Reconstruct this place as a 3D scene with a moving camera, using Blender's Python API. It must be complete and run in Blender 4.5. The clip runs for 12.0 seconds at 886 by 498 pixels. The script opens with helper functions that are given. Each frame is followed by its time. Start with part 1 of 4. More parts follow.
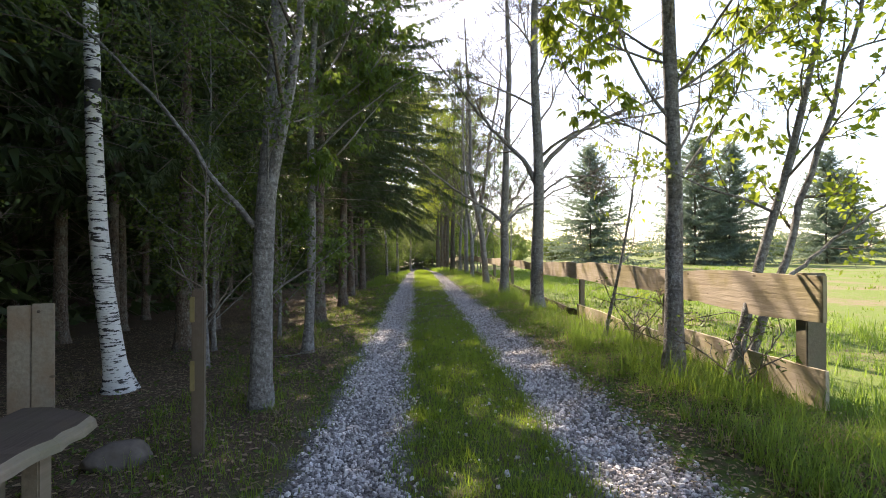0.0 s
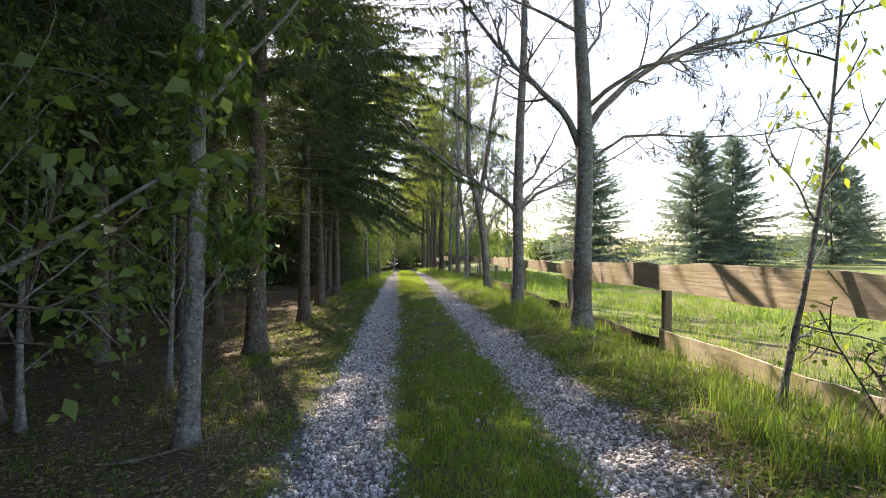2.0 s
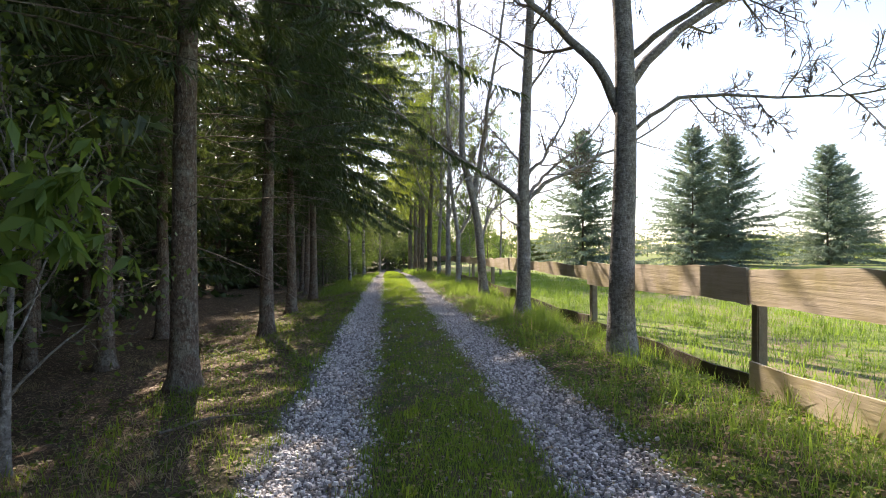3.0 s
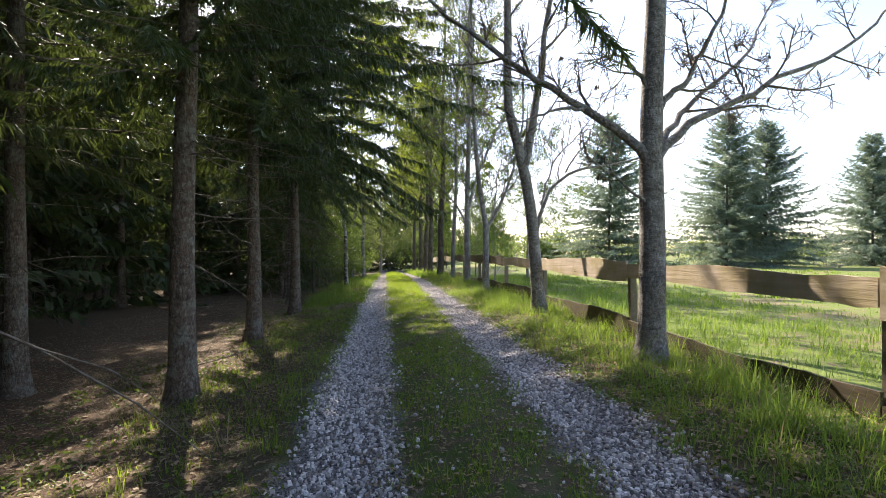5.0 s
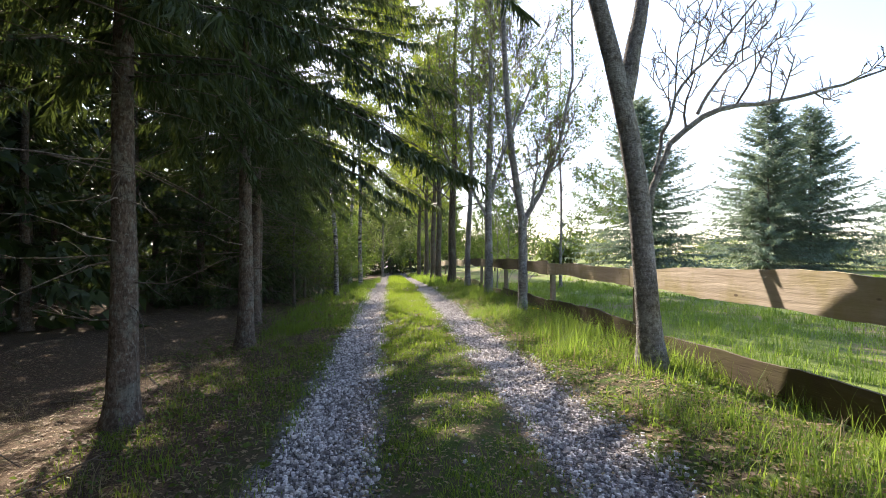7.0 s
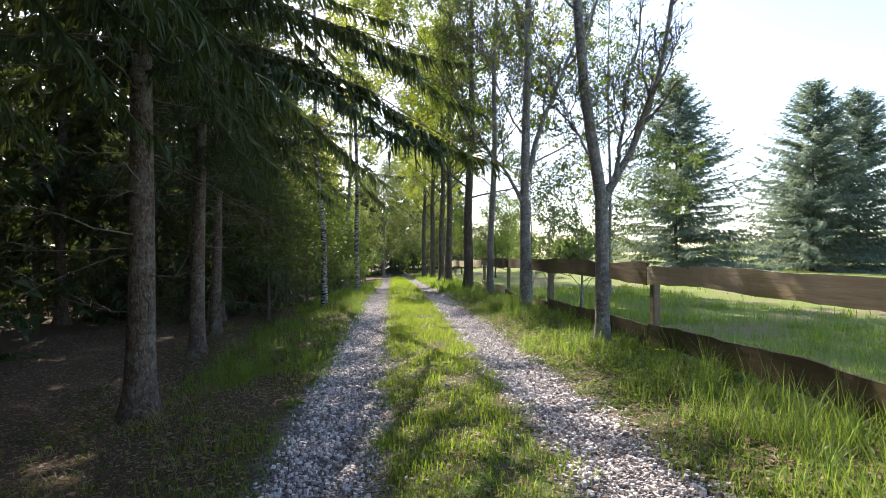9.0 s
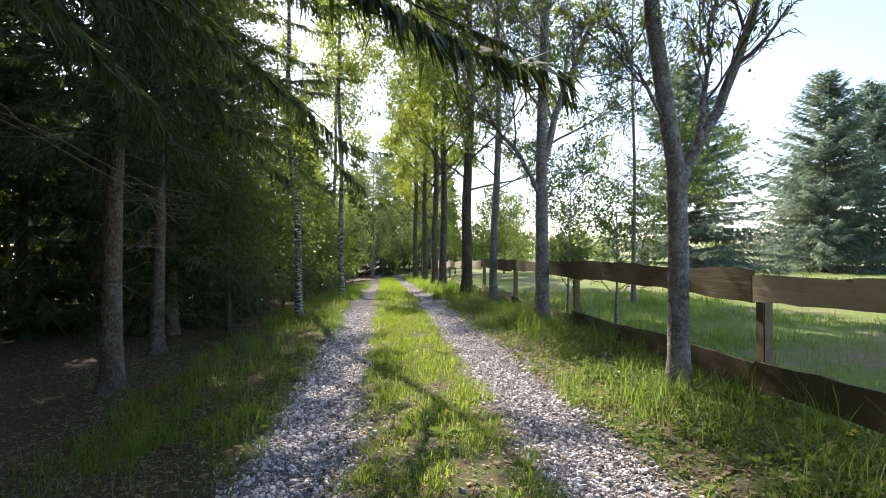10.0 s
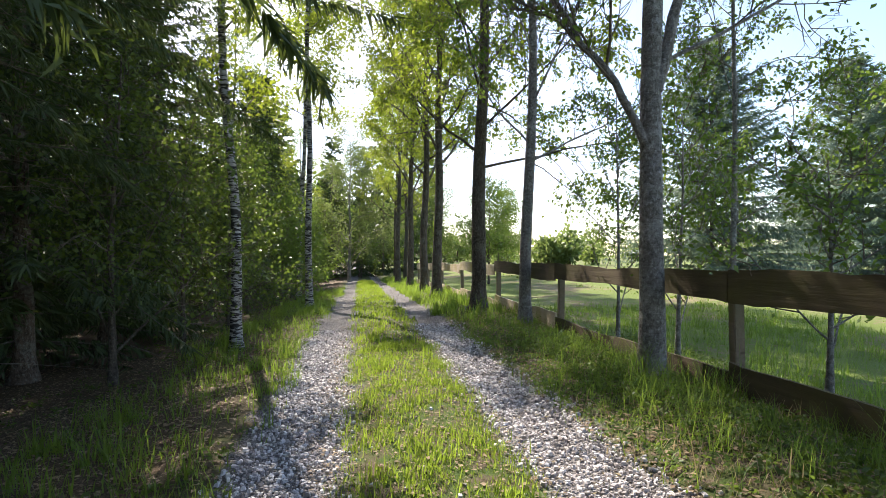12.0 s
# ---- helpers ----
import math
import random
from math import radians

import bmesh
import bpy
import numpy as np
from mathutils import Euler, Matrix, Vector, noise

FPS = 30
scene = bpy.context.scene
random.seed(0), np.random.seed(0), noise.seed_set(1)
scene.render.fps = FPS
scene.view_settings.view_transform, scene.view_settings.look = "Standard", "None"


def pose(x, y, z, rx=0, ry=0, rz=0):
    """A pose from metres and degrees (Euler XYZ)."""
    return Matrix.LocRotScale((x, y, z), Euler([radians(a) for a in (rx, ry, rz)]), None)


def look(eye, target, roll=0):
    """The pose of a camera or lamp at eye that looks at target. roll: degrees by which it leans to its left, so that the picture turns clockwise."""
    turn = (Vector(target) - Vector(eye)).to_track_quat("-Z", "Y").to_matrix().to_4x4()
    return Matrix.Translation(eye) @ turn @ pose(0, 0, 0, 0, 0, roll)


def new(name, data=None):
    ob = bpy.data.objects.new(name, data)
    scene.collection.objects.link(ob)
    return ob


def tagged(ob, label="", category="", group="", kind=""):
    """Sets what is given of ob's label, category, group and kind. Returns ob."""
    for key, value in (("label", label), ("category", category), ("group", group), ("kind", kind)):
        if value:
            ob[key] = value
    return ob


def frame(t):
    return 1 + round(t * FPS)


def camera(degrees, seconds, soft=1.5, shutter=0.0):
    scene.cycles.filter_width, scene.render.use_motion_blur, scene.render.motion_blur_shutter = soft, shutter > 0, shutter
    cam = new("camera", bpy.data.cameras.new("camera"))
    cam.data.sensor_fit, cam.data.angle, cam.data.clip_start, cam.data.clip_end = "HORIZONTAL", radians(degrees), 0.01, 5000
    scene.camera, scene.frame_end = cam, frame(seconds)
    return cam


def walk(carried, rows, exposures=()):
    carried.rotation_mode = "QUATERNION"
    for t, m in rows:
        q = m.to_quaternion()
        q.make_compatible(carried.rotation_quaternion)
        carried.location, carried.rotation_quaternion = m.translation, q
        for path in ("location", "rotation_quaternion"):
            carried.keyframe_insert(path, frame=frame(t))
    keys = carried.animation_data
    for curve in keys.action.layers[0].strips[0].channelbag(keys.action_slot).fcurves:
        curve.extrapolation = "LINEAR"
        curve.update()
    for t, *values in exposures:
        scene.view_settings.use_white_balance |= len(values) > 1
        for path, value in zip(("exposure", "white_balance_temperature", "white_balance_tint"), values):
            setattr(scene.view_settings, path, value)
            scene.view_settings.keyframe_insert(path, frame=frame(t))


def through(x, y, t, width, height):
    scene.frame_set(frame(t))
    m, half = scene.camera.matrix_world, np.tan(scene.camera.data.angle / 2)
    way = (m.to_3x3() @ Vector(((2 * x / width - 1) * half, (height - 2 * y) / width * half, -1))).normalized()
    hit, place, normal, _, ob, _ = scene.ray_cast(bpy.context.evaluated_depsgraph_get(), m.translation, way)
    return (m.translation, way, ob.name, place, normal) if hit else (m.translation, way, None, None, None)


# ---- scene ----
EXPO = 1.38
cam = camera(80.0, 12.0, 0.45)
# seconds, x, y, z, yaw, pitch, roll
ROWS = [
    (0.0, 0.0, 0.0, 1.3, -2.88, 0.44, 0.19),
    (0.5, -0.003, 0.965, 1.288, -3.33, 0.46, 0.12),
    (1.0, -0.009, 1.858, 1.267, -3.49, 0.5, 0.15),
    (1.5, -0.025, 2.744, 1.265, -3.87, 0.48, 0.13),
    (2.0, -0.051, 3.618, 1.243, -4.69, 0.44, 0.03),
    (2.5, -0.004, 4.56, 1.252, -5.58, 0.4, 0.06),
    (3.0, 0.03, 5.495, 1.238, -6.08, 0.46, 0.08),
    (5.0, -0.136, 9.849, 1.207, -6.1, 0.4, -0.04),
    (5.5, -0.085, 10.962, 1.212, -6.02, 0.38, -0.03),
    (6.0, -0.03, 12.021, 1.193, -5.98, 0.46, -0.03),
    (6.5, 0.033, 13.004, 1.222, -5.86, 0.48, 0.03),
    (7.0, 0.018, 13.944, 1.247, -5.66, 0.58, 0.01),
    (7.5, -0.102, 14.837, 1.222, -5.4, 0.62, -0.01),
    (9.5, 0.043, 18.631, 1.22, -5.66, 0.52, 0.09),
    (10.0, 0.08, 19.66, 1.243, -6.5, 0.5, 0.0),
    (10.5, 0.04, 20.627, 1.215, -7.5, 0.52, -0.05),
    (11.0, -0.006, 21.647, 1.192, -8.44, 0.46, -0.21),
    (11.5, -0.011, 22.588, 1.195, -8.98, 0.56, -0.28),
    (12.0, 0.001, 23.522, 1.245, -9.02, 0.54, -0.26),
]
walk(cam, [(t, pose(x, y, z, 90 + pitch, roll, yaw)) for t, x, y, z, yaw, pitch, roll in ROWS], exposures=[(0.0, EXPO + 0.12, 7150, 19), (4.0, EXPO + 0.04, 6850, 18), (7.5, EXPO + 0.06, 6620, 18), (12.0, EXPO - 0.14, 6480, 15)])

# ---- light ----
SUN_AZ, SUN_EL = 18.0, 40.0     # degrees left of the lane's direction, and above the horizon
world = bpy.data.worlds.new("sky")
scene.world = world
world.use_nodes = True
wn = world.node_tree.nodes
sky = wn.new("ShaderNodeTexSky")
sky.sky_type, sky.sun_disc = "NISHITA", False
sky.sun_elevation, sky.sun_rotation = radians(SUN_EL), radians(-SUN_AZ)
sky.air_density, sky.dust_density, sky.ozone_density = 1.0, 0.9, 1.2
world.node_tree.links.new(sky.outputs[0], wn["Background"].inputs[0])
wn["Background"].inputs[1].default_value = 0.148
sun_data = bpy.data.lights.new("sun", "SUN")
sun_data.energy, sun_data.angle, sun_data.color = 5.0, radians(0.53), (1.0, 0.93, 0.80)
sun = new("sun", sun_data)
to_sun = Vector((-math.sin(radians(SUN_AZ)) * math.cos(radians(SUN_EL)), math.cos(radians(SUN_AZ)) * math.cos(radians(SUN_EL)), math.sin(radians(SUN_EL))))
sun.matrix_world = look(to_sun * 60, (0, 0, 0))


# ---- materials ----
class Graph:
    """A small writer of shader nodes."""

    def __init__(self, name):
        self.mat = bpy.data.materials.new(name)
        self.mat.use_nodes = True
        self.tree = self.mat.node_tree
        self.tree.nodes.clear()
        self.out = self.tree.nodes.new("ShaderNodeOutputMaterial")
        self.pos = self.tree.nodes.new("ShaderNodeNewGeometry")

    def node(self, kind, **inputs):
        n = self.tree.nodes.new(kind)
        for key, value in inputs.items():
            self.put(n, key.replace("_", " "), value)
        return n

    def put(self, n, key, value):
        socket = n.inputs[int(key[1:])] if key[0] == "i" and key[1:].isdigit() else n.inputs[key]
        if isinstance(value, bpy.types.NodeSocket):
            self.tree.links.new(value, socket)
        else:
            socket.default_value = value

    def coords(self, scale=(1, 1, 1)):
        m = self.node("ShaderNodeMapping", Scale=scale)
        self.tree.links.new(self.pos.outputs["Position"], m.inputs["Vector"])
        return m.outputs[0]

    def noise(self, scale, detail=4.0, stretch=(1, 1, 1), rough=0.6):
        return self.node("ShaderNodeTexNoise", Vector=self.coords(stretch), Scale=scale, Detail=detail, Roughness=rough).outputs["Fac"]

    def ramp(self, fac, stops):
        r = self.node("ShaderNodeValToRGB", Fac=fac)
        e = r.color_ramp.elements
        while len(e) < len(stops):
            e.new(0.5)
        for el, (p, c) in zip(e, stops):
            el.position, el.color = p, (*c, 1) if len(c) == 3 else c
        return r.outputs[0]

    def grey(self, fac, a, b, lo=0.0, hi=1.0):
        return self.node("ShaderNodeMapRange", i0=fac, i1=a, i2=b, i3=lo, i4=hi).outputs[0]

    def math(self, op, a, b=0.0):
        n = self.tree.nodes.new("ShaderNodeMath")
        n.operation = op
        self.put(n, "i0", a), self.put(n, "i1", b)
        return n.outputs[0]

    def mix(self, fac, a, b, how="MIX"):
        n = self.tree.nodes.new("ShaderNodeMix")
        n.data_type, n.blend_type = "RGBA", how
        self.put(n, "i0", fac)
        for i, v in ((6, a), (7, b)):
            self.put(n, "i%d" % i, v if isinstance(v, bpy.types.NodeSocket) else (*v, 1))
        return n.outputs[2]

    def bump(self, height, strength, distance=0.02):
        return self.node("ShaderNodeBump", Height=height, Strength=strength, Distance=distance).outputs[0]

    def done(self, colour, rough=0.8, normal=None, specular=0.3):
        p = self.node("ShaderNodeBsdfPrincipled", Base_Color=colour, Roughness=rough)
        p.inputs["Specular IOR Level"].default_value = specular
        if normal:
            self.put(p, "Normal", normal)
        self.tree.links.new(p.outputs[0], self.out.inputs[0])
        return self.mat


def leaf_material(name, dark, light, through, share=0.45, gloss=0.5):
    """Leaves, needles and blades: a thin sheet that lets part of the light pass."""
    g = Graph(name)
    var = g.pos.outputs["Random Per Island"]
    tone = g.math("ADD", g.math("MULTIPLY", var, 0.65), g.math("MULTIPLY", g.noise(0.9, 3.0), 0.5))
    colour = g.mix(tone, dark, light)
    p = g.node("ShaderNodeBsdfPrincipled", Base_Color=colour, Roughness=gloss)
    p.inputs["Specular IOR Level"].default_value = 0.35
    t = g.node("ShaderNodeBsdfTranslucent", Color=g.mix(tone, tuple(c * 0.75 for c in through), through))
    m = g.node("ShaderNodeMixShader", Fac=share)
    g.tree.links.new(p.outputs[0], m.inputs[1])
    g.tree.links.new(t.outputs[0], m.inputs[2])
    g.tree.links.new(m.outputs[0], g.out.inputs[0])
    return g.mat


def bark_material(name, dark, light, lichen, stretch, amount=0.35):
    g = Graph(name)
    ridges = g.noise(1.0, 6.0, stretch, 0.7)
    patches = g.noise(5.0, 4.0)
    colour = g.mix(g.grey(ridges, 0.3, 0.7), dark, light)
    colour = g.mix(g.math("MULTIPLY", g.grey(patches, 0.5, 0.62), amount), colour, lichen)
    blots = g.noise(11.0, 5.0, (1, 1, 1.6))
    colour = g.mix(g.grey(blots, 0.54, 0.60, 0, amount), colour, tuple(c * 0.8 for c in dark))
    flecks = g.noise(38.0, 3.0, (1, 1, 0.7))
    colour = g.mix(g.grey(flecks, 0.56, 0.64, 0, amount), colour, tuple(min(1.0, c * 1.25) for c in lichen))
    colour = g.mix(g.grey(flecks, 0.44, 0.36, 0, 0.55), colour, tuple(c * 0.6 for c in dark))
    return g.done(colour, 0.92, g.bump(g.math("ADD", ridges, g.math("MULTIPLY", flecks, 0.5)), 1.0, 0.025), 0.15)


BARK_GREY = bark_material("grey_bark", (0.125, 0.113, 0.10), (0.31, 0.29, 0.265), (0.42, 0.42, 0.39), (20, 20, 34), 0.42)
BARK_BROWN = bark_material("spruce_bark", (0.07, 0.05, 0.038), (0.22, 0.165, 0.125), (0.24, 0.24, 0.20), (30, 30, 12), 0.5)
BARK_DARK = bark_material("dark_bark", (0.05, 0.04, 0.032), (0.17, 0.14, 0.11), (0.22, 0.22, 0.17), (26, 26, 8))
TWIG = bark_material("twig_bark", (0.09, 0.075, 0.06), (0.24, 0.20, 0.16), (0.3, 0.3, 0.24), (30, 30, 10), 0.2)
DEAD_TWIG = bark_material("dead_twig", (0.12, 0.09, 0.065), (0.30, 0.25, 0.20), (0.3, 0.3, 0.26), (30, 30, 10), 0.3)


def birch_material(name, low, high, share):
    g = Graph(name)
    marks = g.noise(1.0, 5.0, (7, 7, 38), 0.65)
    scars = g.noise(1.0, 3.0, (2.2, 2.2, 5.0), 0.6)
    paper = g.mix(g.noise(30.0, 3.0, (1, 1, 3)), low, high)
    colour = g.mix(g.grey(marks, share, share + 0.03), paper, (0.035, 0.03, 0.028))
    colour = g.mix(g.grey(scars, share + 0.11, share + 0.14), colour, (0.05, 0.045, 0.04))
    return g.done(colour, 0.75, g.bump(marks, 0.6, 0.012), 0.25)


BIRCH = birch_material("birch_bark", (0.55, 0.53, 0.49), (0.78, 0.76, 0.72), 0.53)
# Darker, more marked copy with the far birches' shade in its colour.
BIRCH_SHADED = birch_material("shaded_birch_bark", (0.26, 0.25, 0.23), (0.52, 0.50, 0.47), 0.485)
NEEDLE = leaf_material("spruce_needles", (0.024, 0.044, 0.018), (0.07, 0.105, 0.04), (0.17, 0.23, 0.045), 0.22)
# Paler, bluer needles: haze and sunlight on the meadow spruces mixed into the colour.
NEEDLE_FIELD = leaf_material("hazed_spruce_needles", (0.07, 0.11, 0.095), (0.18, 0.245, 0.20), (0.29, 0.37, 0.22), 0.4)
LEAF_YOUNG = leaf_material("young_leaf", (0.07, 0.13, 0.018), (0.15, 0.23, 0.035), (0.42, 0.50, 0.05), 0.5)
LEAF_MID = leaf_material("mid_leaf", (0.05, 0.10, 0.02), (0.11, 0.18, 0.04), (0.24, 0.34, 0.05), 0.45)
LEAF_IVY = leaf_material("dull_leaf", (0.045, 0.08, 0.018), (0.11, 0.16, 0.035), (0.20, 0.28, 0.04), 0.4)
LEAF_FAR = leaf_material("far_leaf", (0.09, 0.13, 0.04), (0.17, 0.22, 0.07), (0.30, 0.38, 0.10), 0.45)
GRASS_LANE = leaf_material("lane_grass", (0.045, 0.10, 0.016), (0.12, 0.20, 0.03), (0.37, 0.50, 0.05), 0.5)
GRASS_TALL = leaf_material("tall_grass", (0.048, 0.105, 0.018), (0.13, 0.215, 0.04), (0.33, 0.47, 0.06), 0.5)
GRASS_DRY = leaf_material("dry_grass", (0.20, 0.16, 0.08), (0.38, 0.32, 0.19), (0.45, 0.36, 0.18), 0.4, 0.7)
LITTER = leaf_material("dead_leaf", (0.075, 0.048, 0.028), (0.42, 0.31, 0.19), (0.34, 0.23, 0.12), 0.25, 0.7)


def ground_material():
    g = Graph("earth_and_turf")
    split = g.node("ShaderNodeSeparateXYZ", Vector=g.pos.outputs["Position"])
    wob = g.math("MULTIPLY", g.math("SUBTRACT", g.noise(2.2, 5.0), 0.5), 0.55)
    x = g.math("ADD", split.outputs[0], wob)
    rut = g.math("MAXIMUM", g.grey(g.math("ABSOLUTE", g.math("ADD", x, 0.42)), 0.30, 0.42, 1, 0),
                 g.grey(g.math("ABSOLUTE", g.math("SUBTRACT", x, 1.25)), 0.27, 0.38, 1, 0))
    wood = g.grey(x, -1.2, -0.7, 1, 0)
    field = g.grey(x, 2.3, 3.1)
    fine, mid, wide = g.noise(60.0, 5.0), g.noise(7.0, 5.0), g.noise(0.35, 4.0)
    stones = g.node("ShaderNodeTexVoronoi", Vector=g.coords(), Scale=75.0)
    gravel = g.mix(g.math("MULTIPLY", stones.outputs["Color"], 1.0), (0.03, 0.027, 0.025), (0.42, 0.39, 0.38))
    soil = g.mix(fine, (0.06, 0.045, 0.03), (0.16, 0.12, 0.08))
    turf = g.mix(fine, (0.035, 0.06, 0.012), (0.09, 0.13, 0.03))
    verge = g.mix(g.grey(mid, 0.42, 0.62), turf, soil)
    litter = g.mix(g.grey(fine, 0.35, 0.65), (0.045, 0.03, 0.02), (0.18, 0.125, 0.08))
    litter = g.mix(g.grey(mid, 0.52, 0.66, 0, 0.5), litter, (0.06, 0.08, 0.025))
    meadow = g.mix(fine, (0.10, 0.14, 0.03), (0.19, 0.24, 0.06))
    bare = g.mix(fine, (0.15, 0.105, 0.065), (0.31, 0.235, 0.16))
    meadow = g.mix(g.grey(g.math("ADD", g.math("MULTIPLY", mid, 0.4), g.math("MULTIPLY", wide, 0.6)), 0.50, 0.58, 0, 0.85), meadow, bare)
    colour = g.mix(wood, verge, litter)
    colour = g.mix(field, colour, meadow)
    colour = g.mix(rut, colour, gravel)
    height = g.math("ADD", g.math("MULTIPLY", fine, 0.5), g.math("MULTIPLY", stones.outputs["Distance"], g.math("MULTIPLY", rut, 1.5)))
    return g.done(colour, 0.95, g.bump(height, 0.8, 0.03), 0.15)


def stone_material():
    g = Graph("gravel_stone")
    var = g.pos.outputs["Random Per Island"]
    colour = g.ramp(var, [(0.0, (0.08, 0.073, 0.07)), (0.25, (0.33, 0.305, 0.295)), (0.6, (0.66, 0.62, 0.605)), (1.0, (0.90, 0.87, 0.85))])
    colour = g.mix(g.grey(g.noise(90.0, 3.0), 0.3, 0.8, 0, 0.6), colour, (0.42, 0.37, 0.34))
    return g.done(colour, 0.85, None, 0.3)


def board_material(name, dark, light, stain):
    g = Graph(name)
    info = g.node("ShaderNodeObjectInfo")
    grain = g.noise(1.0, 6.0, (30, 1.6, 26), 0.62)
    blot = g.noise(2.6, 4.0)
    colour = g.mix(g.grey(grain, 0.22, 0.78), dark, light)
    colour = g.mix(g.grey(blot, 0.42, 0.62, 0, 0.7), colour, stain)
    knots = g.node("ShaderNodeTexVoronoi", Vector=g.coords((1, 1, 2.2)), Scale=2.6)
    colour = g.mix(g.grey(knots.outputs["Distance"], 0.05, 0.085, 0.75, 0), colour, (0.07, 0.05, 0.035))
    colour = g.mix(g.math("MULTIPLY", info.outputs["Random"], 0.32), colour, (0.24, 0.175, 0.11))
    return g.done(colour, 0.85, g.bump(grain, 0.7, 0.01), 0.2)


GROUND, STONE = ground_material(), stone_material()
BOARD = board_material("weathered_board", (0.50, 0.40, 0.29), (0.76, 0.65, 0.51), (0.43, 0.36, 0.16))
# Algae-stained wood, darkened further so that the fence's shade is in its colour.
MOSSY_SHADED_BOARD = board_material("mossy_shaded_board", (0.04, 0.032, 0.022), (0.125, 0.098, 0.062), (0.10, 0.095, 0.035))
POST_WOOD = board_material("weathered_post", (0.14, 0.11, 0.08), (0.32, 0.26, 0.19), (0.18, 0.18, 0.11))
PALE_BOARD = board_material("pale_board", (0.19, 0.16, 0.12), (0.38, 0.335, 0.26), (0.26, 0.165, 0.10))
DARK_BEAM = board_material("dark_beam", (0.04, 0.03, 0.027), (0.11, 0.082, 0.072), (0.075, 0.065, 0.045))


def plain(name, a, b, scale, rough=0.85):
    g = Graph(name)
    n = g.noise(scale, 5.0)
    return g.done(g.mix(n, a, b), rough, g.bump(n, 0.6, 0.02), 0.2)


ROCK = plain("boulder_stone", (0.07, 0.056, 0.045), (0.20, 0.165, 0.135), 14.0)
YELLOW = plain("faded_yellow_paint", (0.17, 0.13, 0.055), (0.27, 0.21, 0.09), 25.0, 0.7)
PETAL = plain("yellow_petal", (0.75, 0.55, 0.03), (0.85, 0.65, 0.05), 40.0, 0.6)


